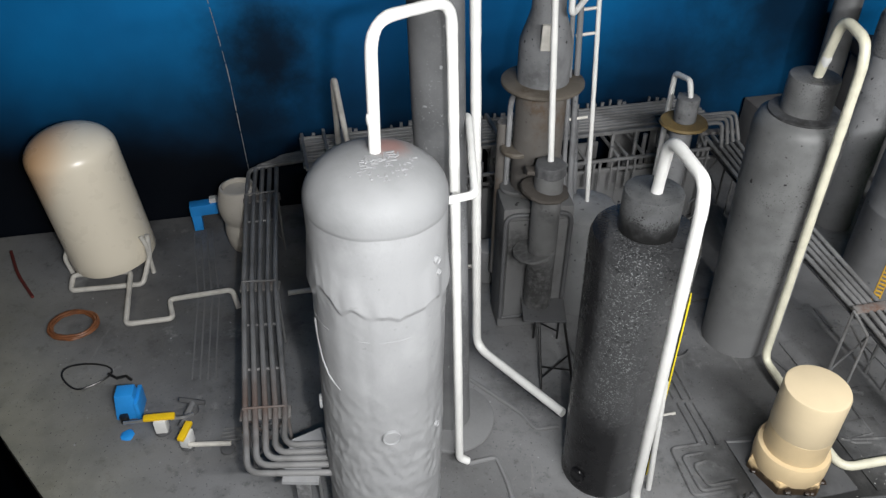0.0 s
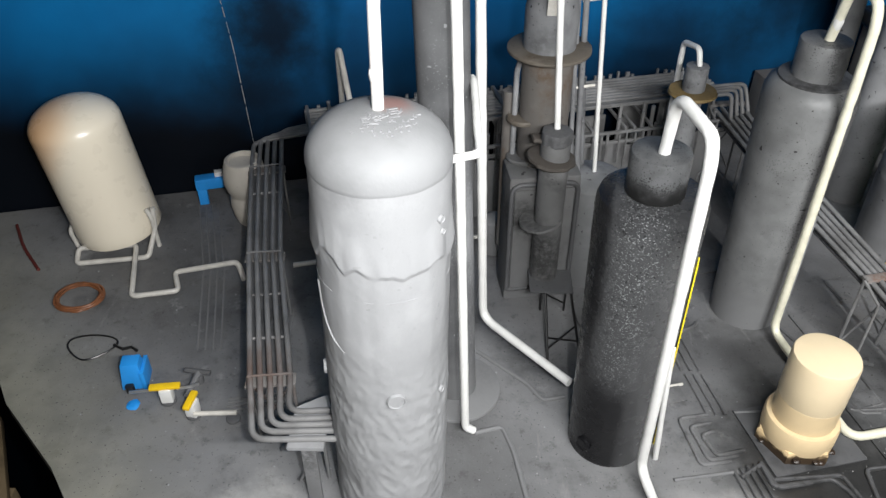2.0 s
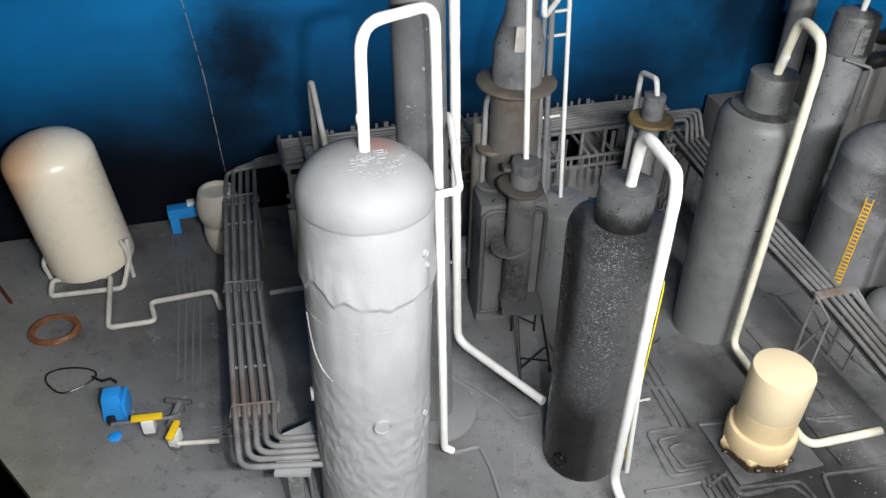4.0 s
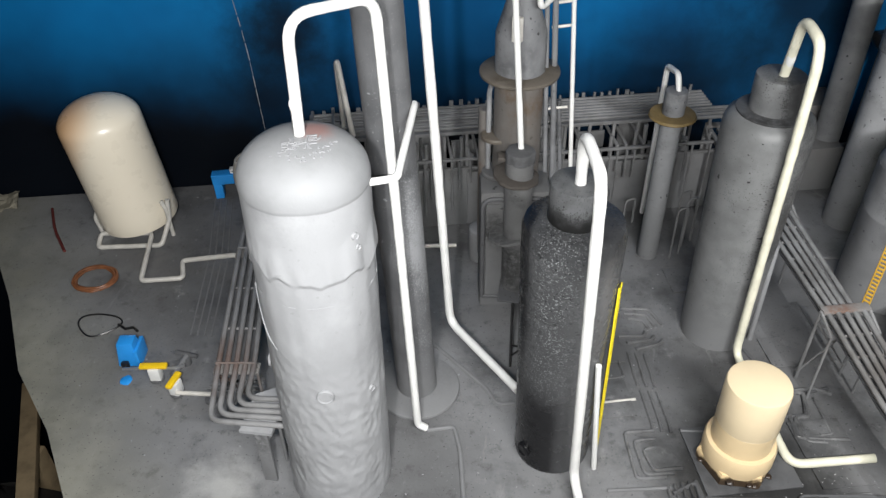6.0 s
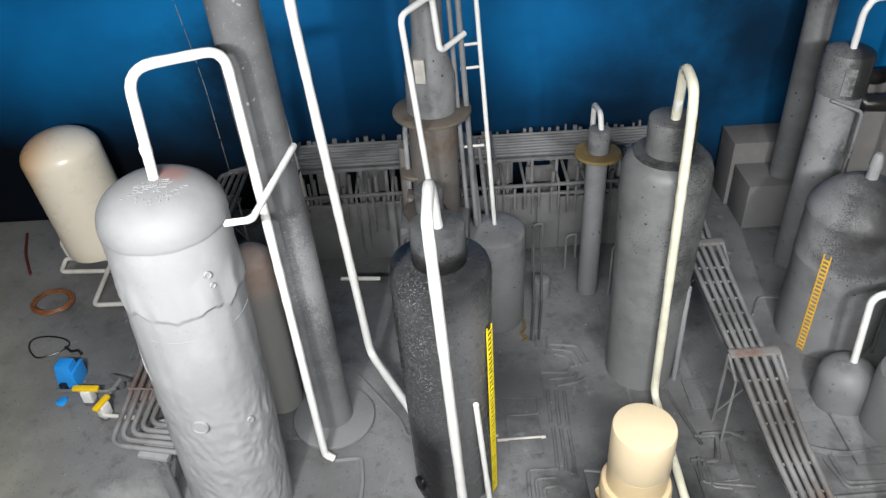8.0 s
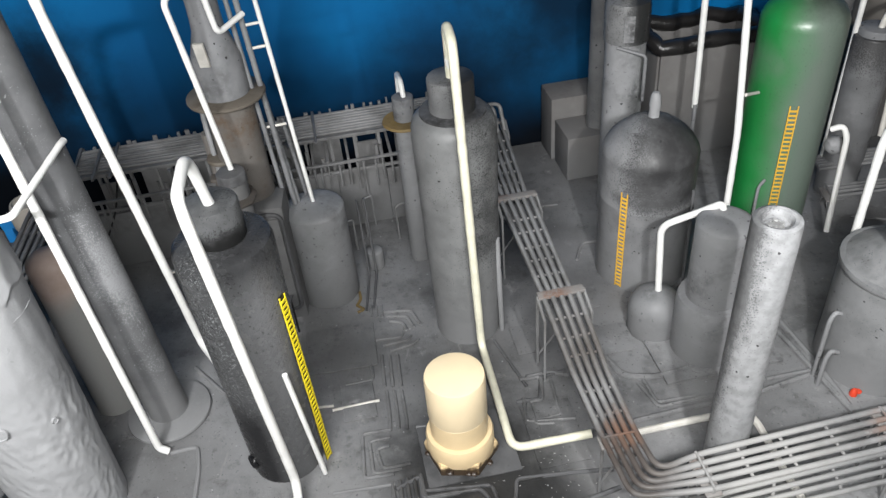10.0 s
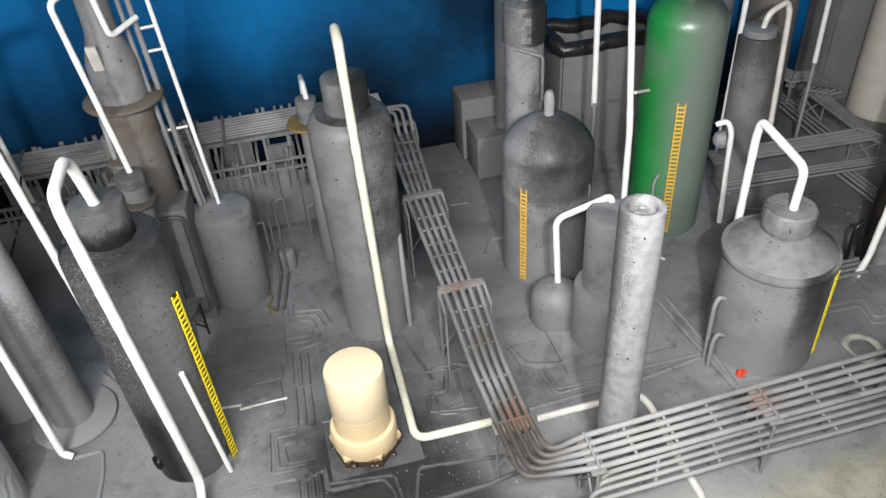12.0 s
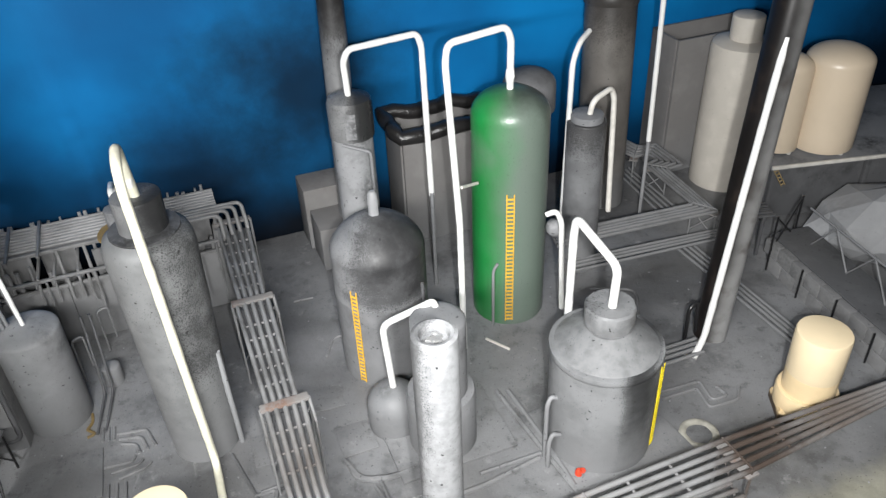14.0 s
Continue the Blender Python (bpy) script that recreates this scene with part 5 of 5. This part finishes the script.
def bracket(left, right, z):
    """A stepped bracket: two outer posts, a cap bar over the pipe ends, arms running along the pipes and crossed stays."""
    a, b = Vector((*left, 0)), Vector((*right, 0))
    side = (b - a).normalized()
    run = Vector((side.y, -side.x, 0))
    th = thing("rack_bracket", left[0], left[1], 0, "grey bracket with a rusty cap bar under the pipe rack", "bracket", "trestles")
    o = Vector((left[0], left[1], 0))
    a, b = a - o - side * 0.004, b - o + side * 0.004
    up = Vector((0, 0, z))
    for p in (a, b):
        part("post", bar([p, p + up], 0.0019, 0, 8), m_rack, th)
        part("arm", bar([p + up, p + up + run * 0.030 - Vector((0, 0, 0.012))], 0.0019, 0, 8), m_rack, th)
        part("post", bar([p + run * 0.030, p + up + run * 0.030 - Vector((0, 0, 0.012))], 0.0015, 0, 8), m_rack, th)
    cap = part("cap_bar", slab((b - a).length, 0.011, 0.0045, 0.001), m_band, th, "rust-stained cap bar")
    cap.matrix_basis = Matrix.Translation((a + b) / 2 + Vector((0, 0, z - 0.0015))) @ Matrix.Rotation(math.atan2(side.y, side.x), 4, "Z")
    part("brace", bar([a + Vector((0, 0, 0.015)), b + up * 0.85], 0.0013, 0, 8), m_rack, th)
    part("brace", bar([b + Vector((0, 0, 0.015)), a + up * 0.85], 0.0013, 0, 8), m_rack, th)


bracket((0.372, 1.036), (0.418, 1.044), 0.131)
bracket((0.412, 0.855), (0.458, 0.866), 0.116)
bracket((0.459, 0.660), (0.506, 0.672), 0.112)
rack("lower rack of three thinner grey pipes below the front rack", [(0.592, 0.392, 0.0), (0.592, 0.392, 0.060), (0.772, 0.440, 0.060), (0.965, 0.488, 0.060)],
     [(0.616, 0.428, 0.0), (0.616, 0.428, 0.060), (0.765, 0.470, 0.060), (0.955, 0.518, 0.060)], 4, 0.0026, 0.012, (), cross=((1, 0.4), (1, 0.8), (2, 0.5)))
# grey bundle from the back rack over to this one
rack("bundle of grey pipes from the back rack", [(0.30, 0.985, 0.165), (0.385, 1.005, 0.165), (0.388, 0.995, 0.13)], [(0.295, 1.012, 0.165), (0.415, 1.040, 0.165), (0.422, 1.02, 0.13)], 4, 0.003, 0.01)

# rack on the left that ends at the pale vessel
L1 = [(-0.180, 0.985, 0.112), (-0.298, 0.955, 0.104), (-0.288, 0.89, 0.100), (-0.250, 0.704, 0.098), (-0.205, 0.507, 0.098), (-0.186, 0.432, 0.098), (-0.085, 0.436, 0.098)]
R1 = [(-0.185, 1.010, 0.112), (-0.262, 0.990, 0.104), (-0.246, 0.90, 0.100), (-0.211, 0.708, 0.098), (-0.163, 0.512, 0.098), (-0.156, 0.466, 0.098), (-0.088, 0.472, 0.098)]
rack("grey rack of five pipes that bends into the pale vessel", L1, R1, 5, 0.0031, 0.014, (2, 3, 4), gap_sheets=(2, 3), cross=((2, 0.3), (3, 0.35), (3, 0.7)))
sup = thing("pipe_support", -0.137, 0.452, 0, "pale pointed plank on a flat grey leg under the bent pipes", "support", "trestles")
bm = bmesh.new()
rim = ((-0.016, -0.024), (0.018, -0.024), (0.018, 0.026), (0.012, 0.041), (-0.016, 0.024))
up, dn = [bm.verts.new((x, y, 0.0935)) for x, y in rim], [bm.verts.new((x, y, 0.0895)) for x, y in rim]
bm.faces.new(up), bm.faces.new(dn[::-1])
for i in range(5):
    bm.faces.new((up[i], dn[i], dn[(i + 1) % 5], up[(i + 1) % 5]))
part("plank", bm, m_pale, sup, "pale plank with a pointed end", False)
part("leg", slab(0.014, 0.004, 0.0895, 0.0008), m_grey, sup).location = (0.001, -0.014, 0.0)
part("leg", bar([(0.008, 0.016, 0.09), (0.010, 0.012, 0.0)], 0.002, 0, 8), m_grey, sup)
part("brace", bar([(-0.014, -0.006, 0.02), (0.013, -0.004, 0.08)], 0.0015, 0, 8), m_grey, sup)

# ---- back rack: a crowded staging of beams, posts and valves in front of the backdrop ----
br = thing("back_staging", -0.05, 0.93, 0, "crowded grey staging of beams, posts and pipes before the backdrop", "staging", "pipe racks")
br.matrix_world = Matrix.Translation((-0.195, 0.862, 0)) @ Matrix.Rotation(GRID, 4, "Z")
rng = random.Random(21)
LEN = 0.60
for v0, z in ((0.0, 0.105), (0.004, 0.118), (0.03, 0.148), (0.10, 0.118), (0.10, 0.150)):
    part("beam", slab(LEN, 0.0045, 0.0045, 0.0008), m_rack, br).location = (LEN / 2, v0, z)
for k in range(8):
    part("long_pipe", bar([(0.0, 0.036 + 0.0085 * k, 0.155 + 0.001 * (k % 2)), (LEN, 0.036 + 0.0085 * k, 0.155)], 0.0025, 0, 8), m_rack, br)
for k in range(17):
    x = 0.008 + k * 0.0365
    part("post", slab(0.0045, 0.0045, 0.150, 0.0008), m_rack, br).location = (x, 0.03, 0)
    part("post", slab(0.0045, 0.0045, 0.150, 0.0008), m_rack, br).location = (x + 0.004, 0.10, 0)
for k in range(46):
    x = 0.006 + k * 0.0129 + rng.uniform(-0.003, 0.003)
    if rng.random() < 0.8:
        part("stub", slab(rng.uniform(0.003, 0.007), 0.004, rng.uniform(0.007, 0.015), 0.0008), m_rack, br).location = (x, 0.104 + rng.uniform(-0.003, 0.003), 0.149)
    if rng.random() < 0.7:
        part("drop_pipe", bar([(x, -0.003, 0.121), (x, -0.004, rng.choice((0.03, 0.06, 0.075, 0.085)))], rng.uniform(0.0013, 0.0022), 0, 8), m_rack, br)
    if rng.random() < 0.6:
        part("riser", bar([(x + 0.005, 0.016, 0.06), (x + 0.005, 0.016, rng.uniform(0.12, 0.155))], rng.uniform(0.0018, 0.0032), 0, 8), m_rack, br)
    if rng.random() < 0.55:
        part("cross_piece", slab(0.004, 0.10, 0.004, 0.0008), m_rack, br).location = (x, 0.052, rng.choice((0.123, 0.123, 0.158)))
    if rng.random() < 0.35:
        part("drum", lathe(can(rng.uniform(0.005, 0.009), 0.0, rng.uniform(0.03, 0.09), 0.001), 14), m_rack, br).location = (x, rng.uniform(0.04, 0.085), 0.0)
part("deck_plate", slab(LEN, 0.068, 0.002, 0.0004), m_rack, br).location = (LEN / 2, 0.066, 0.1445)
for k in range(8):
    part("front_panel", slab(0.0745, 0.003, 0.094 + 0.004 * (k % 3), 0.0006), m_rack, br).location = (0.0375 + 0.075 * k, 0.010, 0.0)
for k in range(9):
    part("back_panel", slab(0.045, 0.003, 0.10 + 0.02 * (k % 3), 0.0006), m_rack, br).location = (0.035 + 0.066 * k, 0.092, 0.0)
for k, (x, y) in enumerate(((0.212, 0.862), (0.222, 0.866))):
    pipe([(x, y, 0.118), (x + 0.001, y - 0.002, 0.10), (x + 0.008, y - 0.03, 0.008), (x + 0.012, y - 0.10, 0.002)], 0.0018, m_dark, "thin dark grey stand pipe behind the black vessel", 0.01, "small bent pipes", "bent_pipe", 0)
# lower clutter in front of the staging
for k, (x, y, h) in enumerate(((0.255, 0.925, 0.085), (0.205, 0.93, 0.10), (0.185, 0.87, 0.10), (0.322, 0.875, 0.12), (0.336, 0.89, 0.13), (0.328, 0.905, 0.13))):
    h *= 0.72
    pipe([(x, y, 0.0), (x, y, h), (x + 0.014, y + 0.006, h + 0.003), (x + 0.014, y + 0.006, 0.02)], 0.0016, m_rack, "thin grey bent pipe before the staging", 0.006, "small bent pipes", "bent_pipe", 0)
for x, y, r, h in ((0.226, 0.862, 0.013, 0.028), (0.05, 0.85, 0.018, 0.05)):
    d = thing("small_drum", x, y, 0, "small dusty grey drum before the staging", "drum", "small drums")
    part("shell", lathe(dome(r, 0, h, r * 0.4, 6), 24), m_grey, d)
# ---- far pipe bundles on the right ----
rack("far bundle of grey pipes with a zigzag before the beige tower", [(1.098, 1.316, 0.06), (1.116, 1.276, 0.06), (1.152, 1.280, 0.06), (1.172, 1.194, 0.06), (1.138, 1.183, 0.06), (1.166, 1.034, 0.06), (0.885, 0.985, 0.06)],
     [(1.079, 1.265, 0.06), (1.095, 1.237, 0.06), (1.124, 1.243, 0.06), (1.132, 1.220, 0.06), (1.105, 1.204, 0.06), (1.136, 1.062, 0.06), (0.885, 1.018, 0.06)], 5, 0.0032, 0.006, (1, 4, 5))
rack("lower far bundle of grey pipes", [(0.90, 0.955, 0.03), (1.19, 1.005, 0.03)], [(0.90, 0.985, 0.03), (1.19, 1.03, 0.03)], 4, 0.0026, 0, (0,))
rack("far floor bundle of four grey pipes", [(1.075, 1.247, 0.02), (1.103, 1.090, 0.02)], [(1.102, 1.271, 0.02), (1.140, 1.100, 0.02)], 4, 0.0026, 0)
rack("grey floor bundle running past the black pole", [(1.095, 1.01, 0.012), (1.172, 0.742, 0.012)], [(1.125, 1.02, 0.012), (1.196, 0.755, 0.012)], 4, 0.0026, 0)
rack("short bundle of grey pipes to the pole's foot", [(0.93, 0.735, 0.018), (1.035, 0.760, 0.018)], [(0.93, 0.765, 0.018), (1.035, 0.79, 0.018)], 4, 0.0028, 0)
sh = thing("grating", 1.20, 0.985, 0, "small grey grating on thin posts beside the pole", "grating", "decks")
for x in (-0.02, 0.02):
    part("post", slab(0.005, 0.005, 0.09, 0.001), m_dark, sh).location = (x, 0.0, 0)
for k in range(6):
    part("slat", slab(0.05, 0.004, 0.003, 0.0005), m_dark, sh).location = (0, -0.02 + 0.009 * k, 0.088)

# ---- relief on the board: half-sunk painted pipes, plates, kerb lines ----


def floor_pipe(points, r=0.0024, bend=0.007, z=0.0018, material=None, label="thin grey painted pipe lying on the board"):
    ob = part("floor_pipe", bar([(x, y, z) for x, y in points], r, bend, 8), material or m_board)
    return tagged(ob, label, "pipe", "floor pipes")


floor_pipe([(0.022, 0.524), (0.052, 0.533), (0.063, 0.501), (0.076, 0.43)], 0.0026, 0.007, 0.0012, m_grey)
floor_pipe([(0.010, 0.660), (0.084, 0.595), (0.098, 0.572), (0.124, 0.578)], 0.0024, 0.007, 0.0012, m_grey)
floor_pipe([(-0.045, 0.545), (-0.02, 0.55)], 0.002)
# nested bends and runs of half-sunk pipes across the middle of the board
for k in range(3):
    o = 0.009 * k
    floor_pipe([(0.258 - 0.5 * o, 0.740 + o), (0.277 + 0.5 * o, 0.737 + 1.3 * o), (0.284 + o, 0.722 + 0.5 * o)], 0.0021, 0.006, 0.0015)
    floor_pipe([(0.244 + 1.2 * o, 0.704 - 1.15 * o), (0.277 + o, 0.709 - 0.7 * o), (0.279 + 1.2 * o, 0.717 - 0.7 * o)], 0.0021, 0.005, 0.0015)
    floor_pipe([(0.255 + 1.15 * o, 0.676), (0.265 + 1.15 * o, 0.622)], 0.0020, 0, 0.0015)
    floor_pipe([(0.268 + 1.05 * o, 0.615), (0.277 + 1.1 * o, 0.570), (0.279 + 1.1 * o, 0.556)], 0.0020, 0, 0.0015)
    part_of_run = [(0.280, 0.556 - 1.3 * o), (0.246 + 1.1 * o, 0.549 - 1.2 * o), (0.257 + 1.05 * o, 0.488 + 0.7 * o), (0.289 + o, 0.494 + 0.8 * o)]
    floor_pipe(part_of_run, 0.0022, 0.006, 0.0015)
    floor_pipe([(0.229 + 0.8 * o, 0.772), (0.233 + 0.8 * o, 0.749)], 0.0018, 0, 0.0012)
for k in range(4):
    floor_pipe([(0.289 + 0.0076 * k, 0.482 + 0.003 * k), (0.300 + 0.0078 * k, 0.428 + 0.003 * k)], 0.0023, 0, 0.0018)
floor_pipe([(0.319, 0.493), (0.328, 0.462), (0.364, 0.469)], 0.0022, 0.006, 0.0018, m_dark, "dark painted pipe lying on the board")
floor_pipe([(0.225, 0.469), (0.292, 0.481)], 0.0020, 0, 0.0015, m_grey)
floor_pipe([(0.427, 0.595), (0.455, 0.600), (0.458, 0.634), (0.489, 0.646)], 0.0024, 0.004, 0.0015, m_dark, "dark painted pipe lying on the board")
floor_pipe([(0.470, 0.629), (0.478, 0.576), (0.451, 0.568), (0.458, 0.525)], 0.0020, 0.003, 0.0012)
floor_pipe([(0.359, 0.563), (0.309, 0.559)], 0.0018, 0, 0.0015, m_grey)
floor_pipe([(0.205, 0.585), (0.261, 0.600)], 0.0018, 0, 0.002, m_offwhite, "thin pale stick lying on the board")
floor_pipe([(0.215, 0.625), (0.250, 0.634), (0.243, 0.66)], 0.0018)
floor_pipe([(0.322, 0.472), (0.398, 0.480), (0.415, 0.43)], 0.0022, 0.006, 0.0012, m_dark, "dark painted pipe lying on the board")
floor_pipe([(0.44, 0.634), (0.470, 0.643), (0.492, 0.637)], 0.0030)
floor_pipe([(0.436, 0.60), (0.438, 0.565), (0.495, 0.570)], 0.0026)
floor_pipe([(0.429, 0.44), (0.500, 0.461), (0.535, 0.476)], 0.0030, 0.006, 0.002, m_dark, "dark painted pipe lying on the board")
floor_pipe([(0.427, 0.485), (0.50, 0.50)], 0.002)
floor_pipe([(0.545, 0.66), (0.552, 0.636), (0.580, 0.630), (0.613, 0.636), (0.66, 0.654)], 0.0034, 0.012)
floor_pipe([(0.555, 0.563), (0.639, 0.587), (0.70, 0.602), (0.775, 0.632)], 0.0034)
floor_pipe([(0.563, 0.548), (0.633, 0.566), (0.688, 0.578), (0.698, 0.560), (0.712, 0.483), (0.726, 0.428), (0.700, 0.398)], 0.0042, 0.012, 0.003, m_offwhite, "dusty white pipe lying on the board below the rack")
floor_pipe([(0.578, 0.638), (0.592, 0.592), (0.64, 0.603)], 0.0024)
floor_pipe([(0.745, 0.750), (0.782, 0.644), (0.803, 0.589)], 0.0040, 0.006)
floor_pipe([(0.70, 0.62), (0.782, 0.640), (0.80, 0.66)], 0.0026)
floor_pipe([(0.803, 0.590), (0.87, 0.600)], 0.0034)
floor_pipe([(0.955, 0.712), (1.016, 0.724), (1.018, 0.688), (1.042, 0.693), (1.034, 0.71)], 0.0024)
floor_pipe([(0.955, 0.700), (1.008, 0.712), (1.010, 0.676), (1.052, 0.684), (1.063, 0.705)], 0.0024)
floor_pipe([(0.88, 0.83), (0.98, 0.86), (1.0, 0.93), (0.93, 0.945)], 0.0024, 0.02)
floor_pipe([(0.575, 0.905), (0.53, 0.90), (0.52, 0.86)], 0.0022, 0.012)
floor_pipe([(0.50, 1.0), (0.47, 0.995)], 0.002, 0)
floor_pipe([(0.750, 0.857), (0.779, 0.829)], 0.002, 0, 0.002, m_offwhite, "pale stick lying on the board")
floor_pipe([(0.423, 0.444), (0.425, 0.487), (0.484, 0.495), (0.530, 0.499)], 0.0024, 0.006, 0.0018, m_dark, "dark painted pipe lying on the board")
floor_pipe([(0.432, 0.630), (0.458, 0.635), (0.458, 0.598), (0.441, 0.595), (0.449, 0.562), (0.470, 0.563)], 0.0026, 0.005, 0.0020)
floor_pipe([(0.294, 0.474), (0.319, 0.491), (0.324, 0.463), (0.386, 0.475), (0.400, 0.457), (0.403, 0.419)], 0.0024, 0.006, 0.0018, m_dark, "dark painted pipe lying on the board")
floor_pipe([(0.540, 0.666), (0.559, 0.634), (0.597, 0.632), (0.662, 0.656)], 0.0036, 0.014, 0.0022)
floor_pipe([(0.574, 0.622), (0.593, 0.585), (0.657, 0.603)], 0.0026, 0.006, 0.0018)
floor_pipe([(0.760, 0.749), (0.790, 0.651), (0.806, 0.583)], 0.0042, 0.006, 0.0020, m_grey)
floor_pipe([(0.162, 0.587), (0.205, 0.5925)], 0.0016, 0, 0.0014, m_offwhite, "thin pale stick lying on the board")
floor_pipe([(0.40, 0.70), (0.44, 0.62)], 0.0022, 0, 0.0015, m_dark, "dark painted pipe lying on the board")
for k in range(4):
    o = 0.0095 * k
    floor_pipe([(-0.393 + o, 0.945), (-0.345 + o, 0.79), (-0.312 + o, 0.640)], 0.0011, 0, 0.0006, m_mid, "dark painted stripe line on the board")
    floor_pipe([(-0.255, 0.548 + o * 0.6), (-0.19, 0.560 + o * 0.6)], 0.0011, 0, 0.0006, m_mid, "dark painted stripe line on the board")
bm = sweep(bmesh.new(), [((0.0205 + 0.0012 * noise.noise(Vector((math.cos(a) * 2, math.sin(a) * 2, 1)))) * math.cos(a), 0.0205 * math.sin(a), 0.0012) for a in [2 * math.pi * i / 40 for i in range(41)]], 0.0048, 10, 0.2)
for v in bm.verts:
    v.co.z = max(0.0, v.co.z * 0.55)
ring = tagged(part("pale_ring", bm, plain("dried glue", (0.30, 0.29, 0.25), 0.7, 0.2, 50)), "pale ring of dried glue on the board", "ring", "glue blobs")
ring.location = (0.980, 0.637, 0.0)
for k, (pts) in enumerate((((0.209, 0.800), (0.213, 0.785), (0.209, 0.772)), ((0.209, 0.772), (0.221, 0.764), (0.212, 0.758)))):
    floor_pipe(pts, 0.0020, 0.004, 0.002, m_ochre, "scrap of orange wire on the board")
for k, (x, y, sx, sy, t) in enumerate(((0.515, 0.775, 0.05, 0.04, 0.2), (0.555, 0.70, 0.045, 0.05, 0.25), (0.70, 0.665, 0.05, 0.04, 0.3), (0.44, 0.70, 0.03, 0.05, 0.24), (0.235, 0.60, 0.04, 0.06, 0.24), (0.20, 0.69, 0.09, 0.08, 0.2), (0.345, 0.83, 0.06, 0.05, 0.24), (0.47, 0.55, 0.06, 0.09, 0.24), (0.845, 0.60, 0.09, 0.03, 0.3))):
    ob = tagged(part("base_plate", slab(sx, sy, 0.0022, 0.001), m_board), "thin grey painted plate on the board", "plate", "plates")
    ob.matrix_world = Matrix.Translation((x, y, 0.0004)) @ Matrix.Rotation(t, 4, "Z")
# crumbs of dried glue and paint, past counting
bm = bmesh.new()
rng = random.Random(3)
for i in range(300):
    x, y = rng.uniform(-0.5, 1.2), rng.uniform(0.42, 1.0)
    if 0.762 * x + 0.648 * y < 0.02 or y > wall_at(x) - 0.03:
        continue
    s = rng.uniform(0.0004, 0.0014)
    bmesh.ops.create_icosphere(bm, subdivisions=1, radius=s, matrix=Matrix.Translation((x, y, s * 0.4)) @ Matrix.Scale(0.6, 4, (0, 0, 1)))
tagged(part("crumbs", bm, m_pale), "crumbs of dried glue and paint on the board", "crumbs", kind="stuff")

# crumpled sheet at the far corner of the board
bm = bmesh.new()
bmesh.ops.create_grid(bm, x_segments=14, y_segments=8, size=0.5)
for v in bm.verts:
    p = v.co.copy()
    v.co = Vector((p.x * 0.085, p.y * 0.05, 0.006 + 0.014 * abs(noise.noise(p * 3.1)) + 0.004 * noise.noise(p * 9)))
bmesh.ops.solidify(bm, geom=bm.faces[:], thickness=0.0012)
scrap = tagged(part("paper_scrap", bm, plain("dusty paper", (0.24, 0.22, 0.17), 0.8, 0.25, 20), smooth=False), "crumpled dusty beige sheet on the board's far corner", "paper", "scraps")
scrap.matrix_world = Matrix.Translation((-0.745, 0.875, 0.0)) @ Matrix.Rotation(0.45, 4, "Z")

# ---- below the board's edge ----
bm = bmesh.new()
bmesh.ops.create_icosphere(bm, subdivisions=4, radius=1)
for v in bm.verts:
    k = 1 + 0.35 * noise.noise(v.co * 1.6) + 0.14 * noise.noise(v.co * 6)
    v.co = Vector((v.co.x * 0.30, v.co.y * 0.22, v.co.z * 0.22 + 0.16)) * k
    v.co.z = max(0.0, v.co.z)
bag = tagged(part("plastic_bag", bm, m_bag), "crumpled black plastic bag on the room floor", "bag", "bags")
bag.location = (-0.72, 0.45, -0.75)
bt = tagged(part("batten", slab(0.03, 0.5, 0.02, 0.002), m_wood), "raw wooden batten lying over the black bag", "batten", "battens")
bt.matrix_world = Matrix.Translation((-0.68, 0.62, -0.40)) @ Matrix.Rotation(0.5, 4, "Z")
bt2 = tagged(part("batten", slab(0.03, 0.03, 0.352, 0.002), m_wood), "upright wooden batten carrying another one", "batten", "battens")
bt2.location = (-0.72, 0.70, -0.75)
